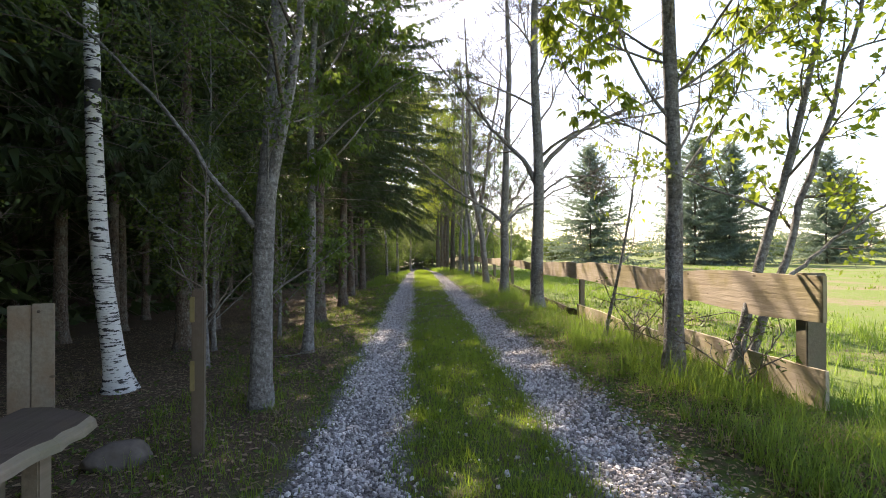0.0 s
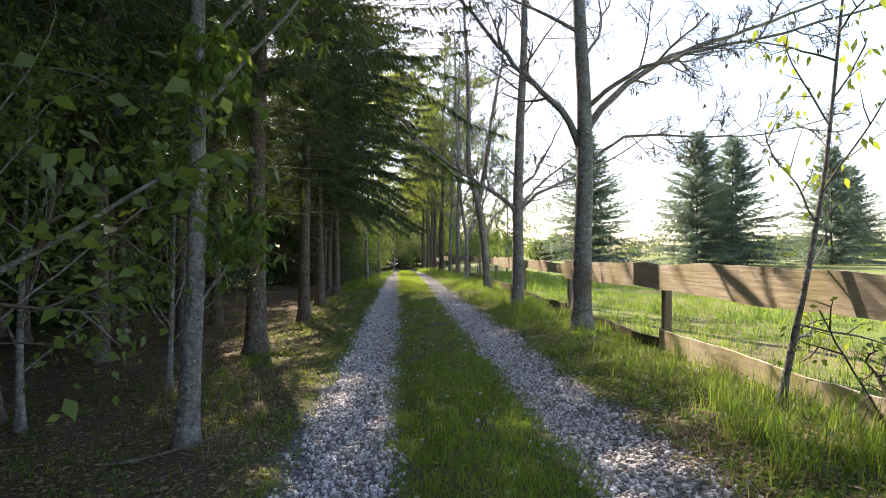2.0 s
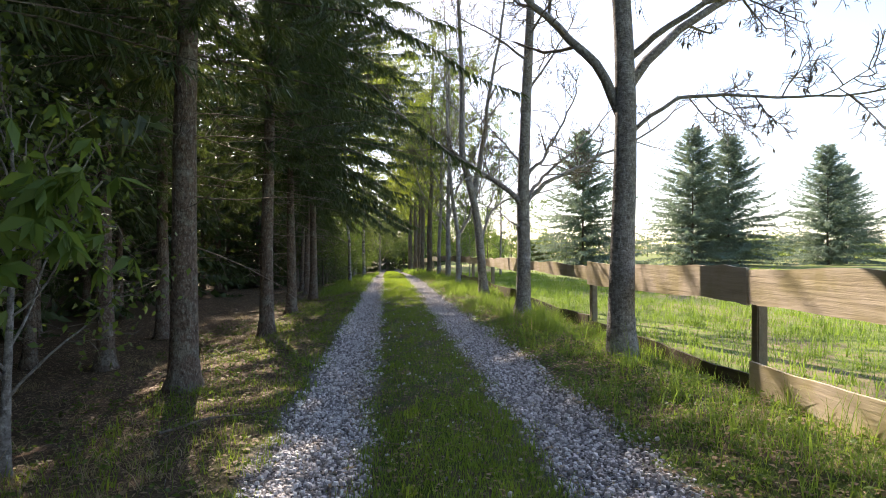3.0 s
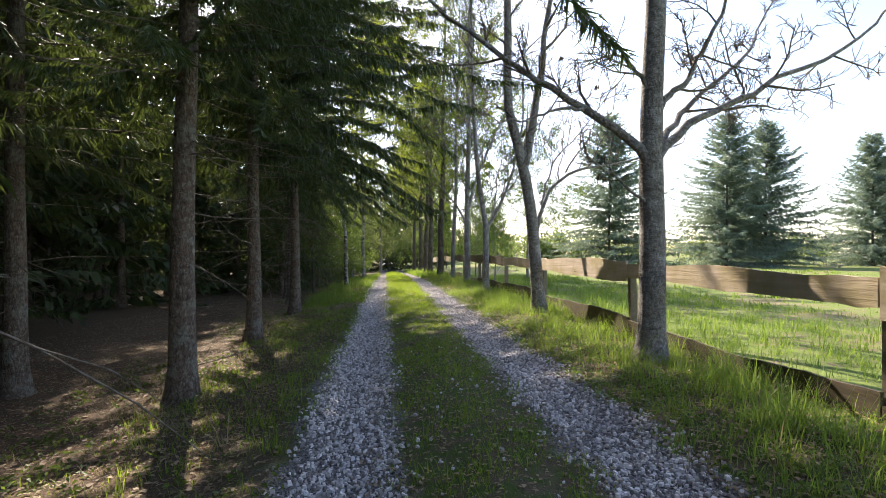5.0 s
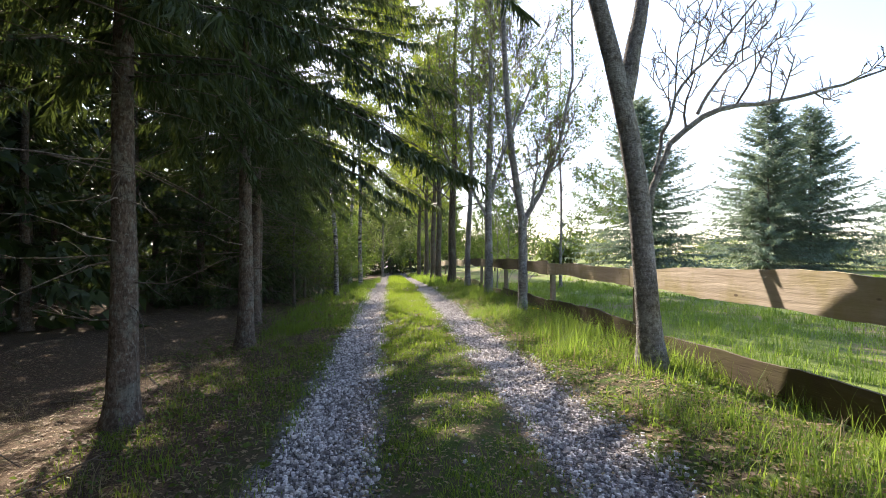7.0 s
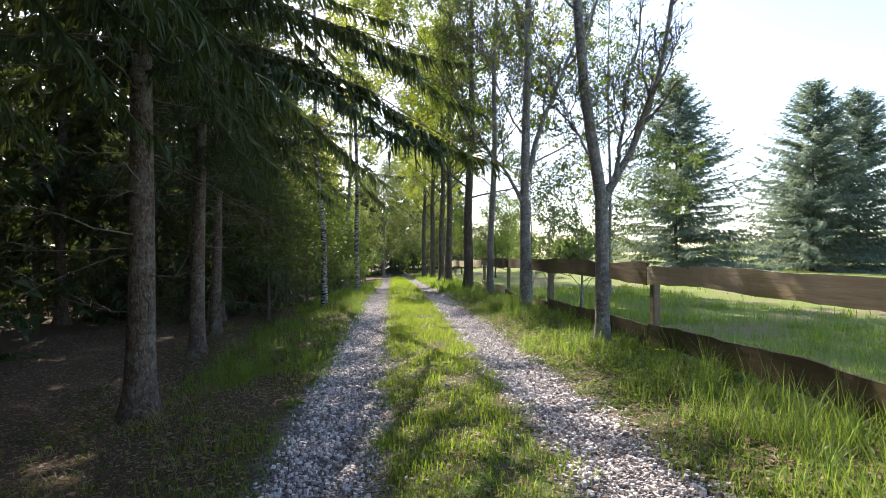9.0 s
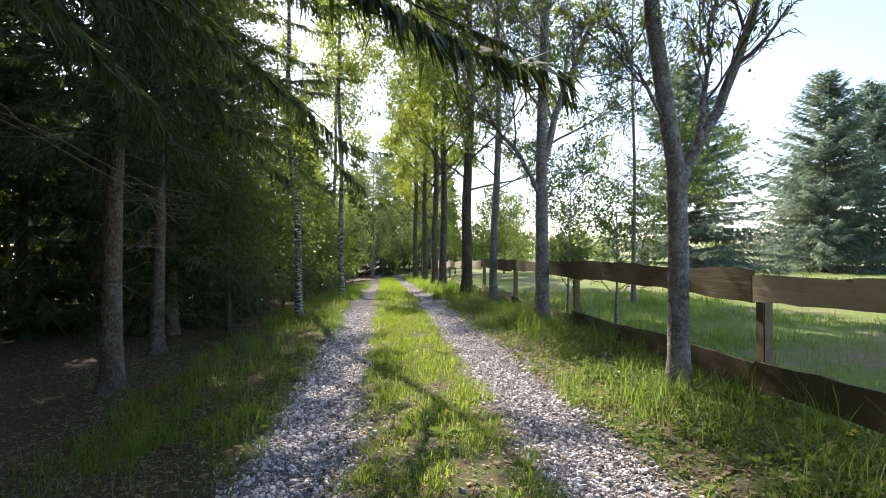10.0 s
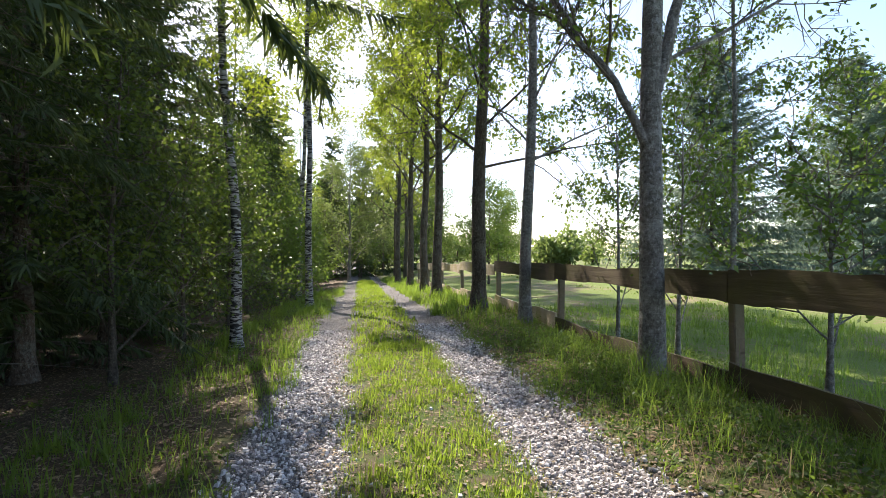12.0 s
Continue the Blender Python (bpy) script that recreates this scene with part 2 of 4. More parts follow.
# ---- mesh writers ----
class Shape:
    """Gathers vertices and faces of three or four corners, and makes one mesh of them."""

    def __init__(self):
        self.v, self.tri, self.quad, self.n = [], [], [], 0

    def add(self, v, tri=None, quad=None):
        v = np.asarray(v, float).reshape(-1, 3)
        if tri is not None and len(tri):
            self.tri.append(np.asarray(tri, int) + self.n)
        if quad is not None and len(quad):
            self.quad.append(np.asarray(quad, int) + self.n)
        self.v.append(v)
        self.n += len(v)

    def tube(self, pts, radii, sides=6, rough=0.0, rng=None):
        pts = np.asarray(pts, float)
        radii = np.asarray(radii, float)
        d = np.gradient(pts, axis=0)
        d /= np.linalg.norm(d, axis=1)[:, None] + 1e-9
        ref = np.where(np.abs(d[:, 2:3]) > 0.9, [[1.0, 0, 0]], [[0, 0, 1.0]])
        a = np.cross(d, ref)
        if len(pts) > 2 and abs(d[0, 2]) > 0.5:
            a = np.cross(d, np.array([[0.0, 1.0, 0.0]]))
        a /= np.linalg.norm(a, axis=1)[:, None] + 1e-9
        b = np.cross(d, a)
        ang = np.arange(sides) * 2 * math.pi / sides
        r = radii[:, None, None] * np.ones((1, sides, 1))
        if rough and rng is not None:
            r = r * (1 + rough * (rng.random((len(pts), sides, 1)) - 0.5))
        v = pts[:, None] + r * (a[:, None] * np.cos(ang)[None, :, None] + b[:, None] * np.sin(ang)[None, :, None])
        i = np.arange(len(pts) - 1)[:, None] * sides
        j = np.arange(sides)[None, :]
        k = (j + 1) % sides
        q = np.stack([i + j, i + k, i + sides + k, i + sides + j], -1).reshape(-1, 4)
        self.add(v.reshape(-1, 3), quad=q)

    def sheets(self, base, along, across, n_seg=1, fold=0.0):
        """Leaf-shaped sheets: base points, vectors to the tip and half-width vectors. Two triangles each."""
        tip = base + along
        mid = base + along * 0.45 + np.array([0, 0, 1.0]) * fold * np.linalg.norm(along, axis=1)[:, None]
        v = np.stack([base, mid + across, tip, mid - across], 1)
        f = np.arange(len(base))[:, None] * 4
        self.add(v.reshape(-1, 3), tri=np.concatenate([f + [0, 1, 2], f + [0, 2, 3]]))

    def spikes(self, base, along, across):
        """Narrow tapering sprays, one triangle each."""
        v = np.stack([base + along * 0.1 + across, base + along * 0.1 - across, base + along], 1)
        self.add(v.reshape(-1, 3), tri=np.arange(len(base) * 3).reshape(-1, 3))

    def blades(self, base, tip, bend, half):
        """Grass blades: base, tip, sideways bend of the middle, half width. Three triangles each."""
        mid = base * 0.45 + tip * 0.55 + bend
        v = np.stack([base - half, base + half, mid + half * 0.7, mid - half * 0.7, tip], 1)
        f = np.arange(len(base))[:, None] * 5
        self.add(v.reshape(-1, 3), tri=np.concatenate([f + [0, 1, 2], f + [0, 2, 3], f + [3, 2, 4]]))

    def mesh(self, name, material, smooth=True):
        v = np.concatenate(self.v) if self.v else np.zeros((0, 3))
        tri = np.concatenate(self.tri) if self.tri else np.zeros((0, 3), int)
        quad = np.concatenate(self.quad) if self.quad else np.zeros((0, 4), int)
        me = bpy.data.meshes.new(name)
        me.vertices.add(len(v))
        me.vertices.foreach_set("co", v.astype(np.float32).ravel())
        me.loops.add(tri.size + quad.size)
        me.loops.foreach_set("vertex_index", np.concatenate([tri.ravel(), quad.ravel()]).astype(np.int32))
        me.polygons.add(len(tri) + len(quad))
        starts = np.concatenate([np.arange(len(tri)) * 3, tri.size + np.arange(len(quad)) * 4])
        me.polygons.foreach_set("loop_start", starts.astype(np.int32))
        me.update(calc_edges=True)
        me.polygons.foreach_set("use_smooth", np.full(len(me.polygons), smooth))
        me.materials.append(material)
        return me


def piece(name, shape, material, parent=None, label="", smooth=True):
    """One mesh object made of a Shape, as a part of parent or as a thing of its own."""
    ob = new(name, shape.mesh(name, material, smooth))
    if parent:
        ob.parent = parent
    return tagged(ob, label)


def part(name, bm, material, parent=None, label=""):
    me = bpy.data.meshes.new(name)
    bm.to_mesh(me)
    bm.free()
    me.materials.append(material)
    ob = new(name, me)
    if parent:
        ob.parent = parent
    return tagged(ob, label)


def thing(name, place, label, category, group="", kind=""):
    ob = new(name)
    ob.matrix_world = pose(*place)
    return tagged(ob, label, category, group, kind)


def unit(rng, n):
    v = rng.normal(size=(n, 3))
    return v / np.linalg.norm(v, axis=1)[:, None]


def side_of(along, rng):
    s = np.cross(along, unit(rng, len(along)))
    return s / (np.linalg.norm(s, axis=1)[:, None] + 1e-9)


# ---- ground ----
def land(x, y):
    """Height of the ground: it tilts gently across the lane and falls away ahead."""
    x, y = np.asarray(x, float), np.asarray(y, float)
    cross = 0.045 * np.clip(x, -4.0, 3.2)
    fall = -0.026 * np.clip(y - 33.0, 0, 32) * np.clip((9.0 - x) / 6.0, 0, 1)
    rut = -0.03 * (np.exp(-((x + 0.42) / 0.27) ** 2) + np.exp(-((x - 1.25) / 0.26) ** 2))
    rough = 0.012 * np.sin(x * 5.1 + 1.3 * np.sin(y * 1.7)) * np.sin(y * 3.3 + x) + 0.02 * np.sin(x * 1.1 + 2) * np.sin(y * 0.9)
    low = -0.10 * np.clip(-0.9 - x, 0, 2.2) * np.clip((y - 8.0) / 5.0, 0, 1)
    bank = 0.05 * np.exp(-((x - 2.3) / 0.5) ** 2) + 0.035 * np.exp(-((x - 0.4) / 0.3) ** 2)
    return cross + fall + rut + rough * np.clip(np.abs(x - 0.38) - 0.3, 0, 1) + bank + low


def ground_sheet():
    xs = np.concatenate([[-900, -300, -120, -60], np.arange(-40, -8, 2.0), np.arange(-8, -2, 0.5), np.arange(-2, 4, 0.08), np.arange(4, 9, 0.5), np.arange(9, 60, 3.0), [80, 140, 300, 900]])
    ys = np.concatenate([[-900, -200, -60, -20], np.arange(-10, 0, 1.0), np.arange(0, 34, 0.16), np.arange(34, 80, 1.0), [90, 120, 180, 300, 900]])
    gx, gy = np.meshgrid(xs, ys)
    s = Shape()
    i = (np.arange(len(ys) - 1)[:, None] * len(xs) + np.arange(len(xs) - 1)[None, :]).reshape(-1, 1)
    s.add(np.stack([gx, gy, land(gx, gy)], -1).reshape(-1, 3), quad=i + [0, 1, len(xs) + 1, len(xs)])
    ob = piece("ground", s, GROUND)
    tagged(ob, "earth lane with two gravel ruts between woodland litter and meadow", "ground", "", "structure")


ground_sheet()


# ---- trees ----
def bent(start, way, length, n, wander, lift, rng):
    """Points of a limb that wanders and bends upwards (lift above 0) or droops."""
    p, d = [np.array(start, float)], np.array(way, float)
    d /= np.linalg.norm(d)
    for _ in range(n):
        d = d + rng.normal(size=3) * wander + np.array([0, 0, lift])
        d /= np.linalg.norm(d)
        p.append(p[-1] + d * length / n)
    return np.array(p)


def twigs_on(shape, pts, r, rng, count, length, wander, lift, levels, spread, ends, sides=4, start=0.25):
    """Side shoots along a limb, and shoots on those."""
    for k in range(count):
        f = start + (1 - start) * (k + rng.random()) / count
        i = min(int(f * (len(pts) - 1)), len(pts) - 2)
        u = f * (len(pts) - 1) - i
        at = pts[i] * (1 - u) + pts[i + 1] * u
        d = pts[i + 1] - pts[i]
        d = d / np.linalg.norm(d)
        s = np.cross(d, rng.normal(size=3))
        s /= np.linalg.norm(s) + 1e-9
        way = d * (1 - spread) + s * spread
        ln = length * (0.55 + 0.7 * rng.random()) * (1.15 - 0.5 * f)
        k_seg = 4 if levels > 1 else 2
        q = bent(at, way, ln, k_seg, wander * (1 if levels > 1 else 1.3), lift, rng)
        rr = max(0.0032 + 0.0018 * levels, r * (1 - 0.6 * f) * 0.5)
        shape.tube(q, np.linspace(rr, max(0.0022, rr * 0.4), k_seg + 1), sides if rr > 0.012 else 3)
        ends.append(q)
        if levels > 1:
            twigs_on(shape, q, rr, rng, max(2, int(count * 0.75)), ln * 0.55, wander * 1.4, lift, levels - 1, spread, ends, 3)


def leaves_at(shape, ends, rng, n, size, droop, scatter, slim=0.3, palm=0):
    """Leaves hung along the outer parts of shoots."""
    if not n:
        return
    ends = [e for e in ends]
    pick = rng.integers(0, len(ends), n)
    f = 0.3 + 0.7 * rng.random(n)
    base = np.array([ends[i][min(int(u * (len(ends[i]) - 1)), len(ends[i]) - 1)] for i, u in zip(pick, f)])
    base = base + rng.normal(size=(n, 3)) * scatter
    if palm:        # leaflets spread like fingers from one stalk
        axis = unit(rng, n) * np.array([0.7, 0.7, 0.3]) + np.array([0, 0, -droop])
        axis /= np.linalg.norm(axis, axis=1)[:, None]
        base, axis = np.repeat(base, palm, 0), np.repeat(axis, palm, 0)
        n = n * palm
        along = axis * 0.75 + side_of(axis, rng) * (0.35 + 0.5 * rng.random((n, 1)))
    else:
        along = unit(rng, n) * np.array([1, 1, 0.6]) + np.array([0, 0, -droop])
    along /= np.linalg.norm(along, axis=1)[:, None]
    ln = size * (0.6 + 0.8 * rng.random((n, 1)))
    shape.sheets(base, along * ln, side_of(along, rng) * ln * slim, fold=0.08)


def smooth_line(knots, n=11):
    """Evenly spread points on a softened line through a few knots."""
    k = np.asarray(knots, float)
    f = np.concatenate([[0], np.cumsum(np.linalg.norm(np.diff(k, axis=0), axis=1))])
    q = np.stack([np.interp(np.linspace(0, f[-1], n), f, k[:, i]) for i in range(3)], 1)
    for _ in range(2):
        q[1:-1] = 0.25 * q[:-2] + 0.5 * q[1:-1] + 0.25 * q[2:]
    return q


def trunk_points(height, lean, sway, rng, n=22):
    z = np.concatenate([[-0.12, 0.0, 0.25, 0.5, 0.8, 1.2, 1.7], np.linspace(2.3, height, n - 7)])
    ph = rng.random(2) * 6.3
    x = lean[0] * z / height + sway * np.sin(z * 1.1 + ph[0]) * np.clip(z / 2, 0, 1)
    y = lean[1] * z / height + sway * np.sin(z * 0.9 + ph[1]) * np.clip(z / 2, 0, 1)
    return np.stack([x - x[0], y - y[0], z], 1)


def on_line(pts, z):
    return np.array([np.interp(z, pts[:, 2], pts[:, i]) for i in range(3)])


def broadleaf(name, place, height, r, label, category="tree", lean=(0, 0), sway=0.04, limbs=(), auto=8, auto_from=3.0, reach=1.6, lift=0.10,
              levels=2, twig_count=7, leaves=0, leaf=None, leaf_size=0.07, droop=0.3, scatter=0.06, auto_girth=0.4, bark=None, twig=None, seed=0, slim=0.3, group="", flare=0.35, spread=0.55, bow=0.0, line=(), stems=(), palm=0, seeds=0):
    """A broadleaved tree. line: sideways shift of the trunk by height; stems: girth, length of the free end, and knots of limbs of a known course. limbs: height of the fork, compass angle (0 is +x, 90 ahead), rise in degrees, length, share of the trunk's girth."""
    rng = np.random.default_rng(seed)
    x, y = place
    tree = thing(name, (x, y, float(land(x, y))), label, category, group)
    pts = trunk_points(height, lean, sway, rng)
    pts[:, 0] += bow * (1 - np.exp(-np.clip(pts[:, 2], 0, None) / 0.9))
    if line:
        lz, lx = zip(*line)
        shift = np.interp(np.linspace(0, height, 80), lz, lx)
        for _ in range(3):
            shift[1:-1] = 0.25 * shift[:-2] + 0.5 * shift[1:-1] + 0.25 * shift[2:]
        pts[:, 0] += np.interp(pts[:, 2], np.linspace(0, height, 80), shift)
    z = pts[:, 2]
    rad = r * (1 - 0.82 * np.clip(z, 0, None) / height) * (1 + flare * np.exp(-np.clip(z, 0, None) / 0.18))
    s = Shape()
    fine_z = np.concatenate([[-0.12, 0.0, 0.1, 0.25], np.linspace(0.5, height, 16)])
    s.tube(np.stack([on_line(pts, q) for q in fine_z]), np.interp(fine_z, z, rad) * (1 + flare * np.exp(-np.clip(fine_z, 0, None) / 0.15) * 0.4), 12, 0.12, rng)
    piece("trunk", s, bark or BARK_GREY, tree)
    ends = []
    b = Shape()
    todo = list(limbs)
    for k in range(auto):
        h = auto_from + (height * 0.94 - auto_from) * (k + 0.6 * rng.random()) / auto
        todo.append((h, k * 137.5 + rng.random() * 50, 25 + 35 * rng.random(), reach * (1.25 - 0.75 * h / height) * (0.7 + 0.6 * rng.random()), auto_girth))
    for h, az, rise, length, girth in todo:
        at = on_line(pts, h)
        rr = max(0.008, float(np.interp(h, z, rad)) * girth)
        way = (math.cos(radians(az)) * math.cos(radians(rise)), math.sin(radians(az)) * math.cos(radians(rise)), math.sin(radians(rise)))
        q = bent(at, way, length, 8, 0.10, lift * 0.6, rng)
        big = Shape()
        big.tube(q, np.linspace(rr, max(0.004, rr * 0.2), 9), 7, 0.1, rng)
        piece("limb", big, bark or BARK_GREY, tree)
        ends.append(q[4:])
        twigs_on(b, q, rr, rng, max(3, int(twig_count * min(1.3, length / 1.6))), length * 0.42, 0.14, lift, levels, spread, ends)
    for girth, free, knots in stems:
        q = smooth_line(knots)
        if free:
            q = np.concatenate([q, bent(q[-1], q[-1] - q[-3], free, 7, 0.09, lift * 0.6, rng)[1:]])
        q[1:-1] += rng.normal(size=(len(q) - 2, 3)) * 0.012
        big = Shape()
        big.tube(q, girth * np.linspace(1, 0.25 if free else 0.4, len(q)) * (1 + 0.25 * np.exp(-np.arange(len(q)) / 1.2)), 8, 0.1, rng)
        piece("limb", big, bark or BARK_GREY, tree)
        ends.append(q[5:])
        ln = float(np.linalg.norm(np.diff(q, axis=0), axis=1).sum())
        twigs_on(b, q, girth, rng, max(3, int(twig_count * min(1.5, ln / 1.6))), min(0.8, ln * 0.3), 0.14, lift, levels, spread, ends)
    if b.n:
        tagged(piece("twig_wood", b, twig or TWIG, tree), kind="stuff")
    if seeds:
        bare_seeds(tree, ends, rng, seeds)
    if leaves:
        c = Shape()
        leaves_at(c, ends, rng, leaves, leaf_size, droop, scatter, slim, palm)
        tagged(piece("crown", c, leaf or LEAF_YOUNG, tree, "fresh green leaves"), kind="stuff")
    return tree


def bare_seeds(tree, ends, rng, n):
    """Small dark seed bunches that hang from the lower twig ends."""
    tips = np.array([q[-1] for q in ends if q[-1][2] < 4.6])
    base = tips[rng.integers(0, len(tips), n)]
    base = np.repeat(base, 3, 0) + rng.normal(size=(n * 3, 3)) * np.array([0.008, 0.008, 0.0])
    along = np.stack([rng.normal(size=n * 3) * 0.02, rng.normal(size=n * 3) * 0.02, -0.05 - 0.05 * rng.random(n * 3)], 1)
    c = Shape()
    c.sheets(base, along, side_of(along, rng) * 0.012)
    tagged(piece("hanging_seed", c, TWIG, tree), kind="stuff")


def spruce_meshes(height, clear, reach, r, needles, sprays, droop, seed, bark, branch_gap=0.24, dead=26, length=0.30, fat=0.085, step=1, open_side=False, whorl=5, taper=0.75):
    """Meshes of a spruce: trunk, dead lower twigs, boughs, and hanging sprays of needles."""
    rng = np.random.default_rng(seed)
    t, d, b, c = Shape(), Shape(), Shape(), Shape()
    pts = trunk_points(height, (rng.normal() * 0.08, rng.normal() * 0.08), 0.02, rng)
    z = pts[:, 2]
    rad = r * (1 - 0.95 * np.clip(z, 0, None) / height) * (1 + 0.2 * np.exp(-np.clip(z, 0, None) / 0.25))
    fz = np.concatenate([[-0.12, 0.0, 0.12, 0.3], np.linspace(0.7, height, 14)])
    t.tube(np.stack([on_line(pts, q) for q in fz]), np.interp(fz, z, rad) * (1 + 0.35 * np.exp(-np.clip(fz, 0, None) / 0.12)), 11, 0.10, rng)
    for _ in range(dead):
        h = 0.7 + (clear + 1.0) * rng.random() ** 0.7
        az = rng.random() * 6.283
        q = bent(on_line(pts, h), (math.cos(az), math.sin(az), 0.1 - 0.35 * rng.random()), 0.35 + 1.3 * rng.random(), 5, 0.13, -0.03, rng)
        d.tube(q, np.linspace(0.009, 0.002, 6), 3)
        for _ in range(4):
            k = rng.integers(1, 5)
            q2 = bent(q[k], (q[k] - q[k - 1]) + rng.normal(size=3) * 0.15, 0.12 + 0.3 * rng.random(), 2, 0.2, -0.08, rng)
            d.tube(q2, np.linspace(0.004, 0.0012, 3), 3)
    h = clear
    while h < height - 0.25:
        for k in range(whorl):
            az = (rng.random() - 0.5) * 6.283
            f = (h - clear) / (height - clear)
            ln = reach * (1 - f) ** taper * (0.62 + 0.46 * rng.random()) + 0.18
            if open_side:      # long boughs towards the light of the lane, short ones into the wood
                ln *= 0.42 + 0.58 * max(0.0, math.cos(az * 0.5)) ** 1.5 if math.cos(az) < 0.2 else 1.0
            way = (math.cos(az), math.sin(az), 0.12 + 0.5 * f)
            q = bent(on_line(pts, h + rng.random() * branch_gap), way, ln, 6, 0.05, -droop * (1 - f), rng)
            q[-1, 2] += 0.06 * ln
            b.tube(q[::step], np.linspace(0.008 + 0.008 * (1 - f), 0.002, 7)[::step], 3)
            n = max(8, int(sprays * ln / reach))
            u = 0.04 + 0.96 * rng.random(n) ** 0.85
            i = np.minimum((u * 6).astype(int), 5)
            w = (u * 6 - i)[:, None]
            base = q[i] * (1 - w) + q[i + 1] * w
            ahead = q[i + 1] - q[i]
            ahead /= np.linalg.norm(ahead, axis=1)[:, None]
            flank = np.cross(ahead, [0, 0, 1.0])
            sgn = np.where(rng.random((n, 1)) < 0.5, -1, 1)
            along = ahead * 0.55 + flank * sgn * (0.25 + 0.7 * rng.random((n, 1))) + np.array([0, 0, -1]) * (0.1 + needles * rng.random((n, 1)) * (1.0 - 0.7 * f))
            along /= np.linalg.norm(along, axis=1)[:, None]
            size = length * (0.5 + 0.8 * rng.random((n, 1))) * (1.1 - 0.45 * u[:, None])
            c.spikes(base, along * size, side_of(along, rng) * size * fat)
            m = int(n * 0.6)
            j = rng.integers(0, n, m)
            base2 = base[j] + along[j] * size[j] * rng.random((m, 1))
            al2 = along[j] + rng.normal(size=(m, 3)) * 0.55
            al2 /= np.linalg.norm(al2, axis=1)[:, None]
            c.spikes(base2, al2 * size[j] * 0.65, side_of(al2, rng) * size[j] * fat * 0.75)
        h += branch_gap * (1.35 - 0.5 * (h - clear) / (height - clear))
    return {"trunk": t.mesh("trunk", bark), "dead_wood": d.mesh("dead_wood", DEAD_TWIG) if d.n else None, "bough_wood": b.mesh("bough_wood", TWIG), "crown": c.mesh("crown", needles_of[bark.name])}


needles_of = {BARK_BROWN.name: NEEDLE, BARK_DARK.name: NEEDLE_FIELD}


def spruce(meshes, place, turn, scale, label, group, z_off=0.0):
    x, y = place
    tree = thing("spruce_tree", (x, y, float(land(x, y)) + z_off, 0, 0, turn), label, "tree", group)
    for key, me in meshes.items():
        if me:
            ob = new(key, me)
            ob.parent = tree
            if key != "trunk":
                tagged(ob, kind="stuff")
    tree.scale = (scale,) * 3
    return tree


# spruce wood beside the lane: the edge trees first, then those behind
edge_kinds = [spruce_meshes(11.0, 2.8, 3.2, 0.125, 1.9, 220, 0.085, 11 + i, BARK_BROWN, 0.27, 30, 0.23, 0.055, 3, True, 6, 0.62) for i in range(3)]
wood_kinds = [spruce_meshes(14.0, 2.7, 2.5, 0.1, 1.5, 42, 0.09, 31 + i, BARK_BROWN, 0.38, 40, 0.46, 0.13, 3, False, 5, 0.6) for i in range(2)]
low_kinds = [spruce_meshes(12.0, 0.15, 2.6, 0.12, 1.3, 27, 0.09, 41 + i, BARK_BROWN, 0.42, 0, 0.6, 0.22, 3) for i in range(2)]
near_low = [spruce_meshes(12.0, 0.2, 2.6, 0.12, 1.4, 95, 0.09, 51 + i, BARK_BROWN, 0.30, 0, 0.28, 0.075, 3) for i in range(2)]
skirt_kinds = [spruce_meshes(9.2, 0.3, 2.7, 0.12, 1.6, 160, 0.12, 55 + i, BARK_BROWN, 0.27, 0, 0.27, 0.075, 3, True, 6, 0.45) for i in range(2)]
rng = np.random.default_rng(5)
WOOD_LABEL, LOW_LABEL = "slender spruce inside the dark wood with dead lower twigs", "dense spruce with boughs down to the ground"
wide_kinds = [spruce_meshes(12.0, 3.0, 3.5, 0.125, 2.1, 520, 0.10, 17 + i, BARK_BROWN, 0.27, 30, 0.17, 0.065, 3, True, 8, 0.55) for i in range(1)]
hang_kind = spruce_meshes(9.6, 3.1, 4.0, 0.125, 3.2, 440, 0.16, 19, BARK_BROWN, 0.25, 34, 0.22, 0.075, 2, True, 10, 0.32)
EDGE = [(-2.05, 11.2, 1.1), (-2.1, 15.2, 1.0), (-2.3, 18.8, 0.98), (-2.3, 22.7, 1.02), (-3.0, 26.1, 0.93), (-3.6, 28.8, 0.88), (-3.6, 8.4, 1.0)]
for i, (x, y, k) in enumerate(EDGE):
    spruce(hang_kind if i in (2, 3) else wide_kinds[0] if i in (0, 1, 4) else edge_kinds[i % 3], (x, y), (i * 37) % 50 - 25.0, k, "tall spruce with bare lower trunk and drooping dark green boughs", "spruces along the lane")
for row, x0 in enumerate((-4.6, -6.4, -8.4, -10.6)):
    for k in range(15):
        x, y = x0 + rng.normal() * 0.5, -7 + k * 2.6 + rng.normal() * 0.6 + row
        gap = 13.5 < y < 29 and abs(x + 2.2 + 0.268 * (y - 12.5)) < 1.5    # a clearing that lets the sun in
        if y > 29 + row * 2.0 or (x > -5.2 and 2.0 < y < 6.0) or gap:
            continue
        turn, size = rng.random() * 360, 0.85 + 0.3 * rng.random()
        if 20 < y < 31 and abs(x + 2.2 + 0.268 * (y - 12.5)) < 2.3:
            continue
        spruce(wood_kinds[(k + row) % 2], (x, y), turn, size, WOOD_LABEL, "spruces in the wood")
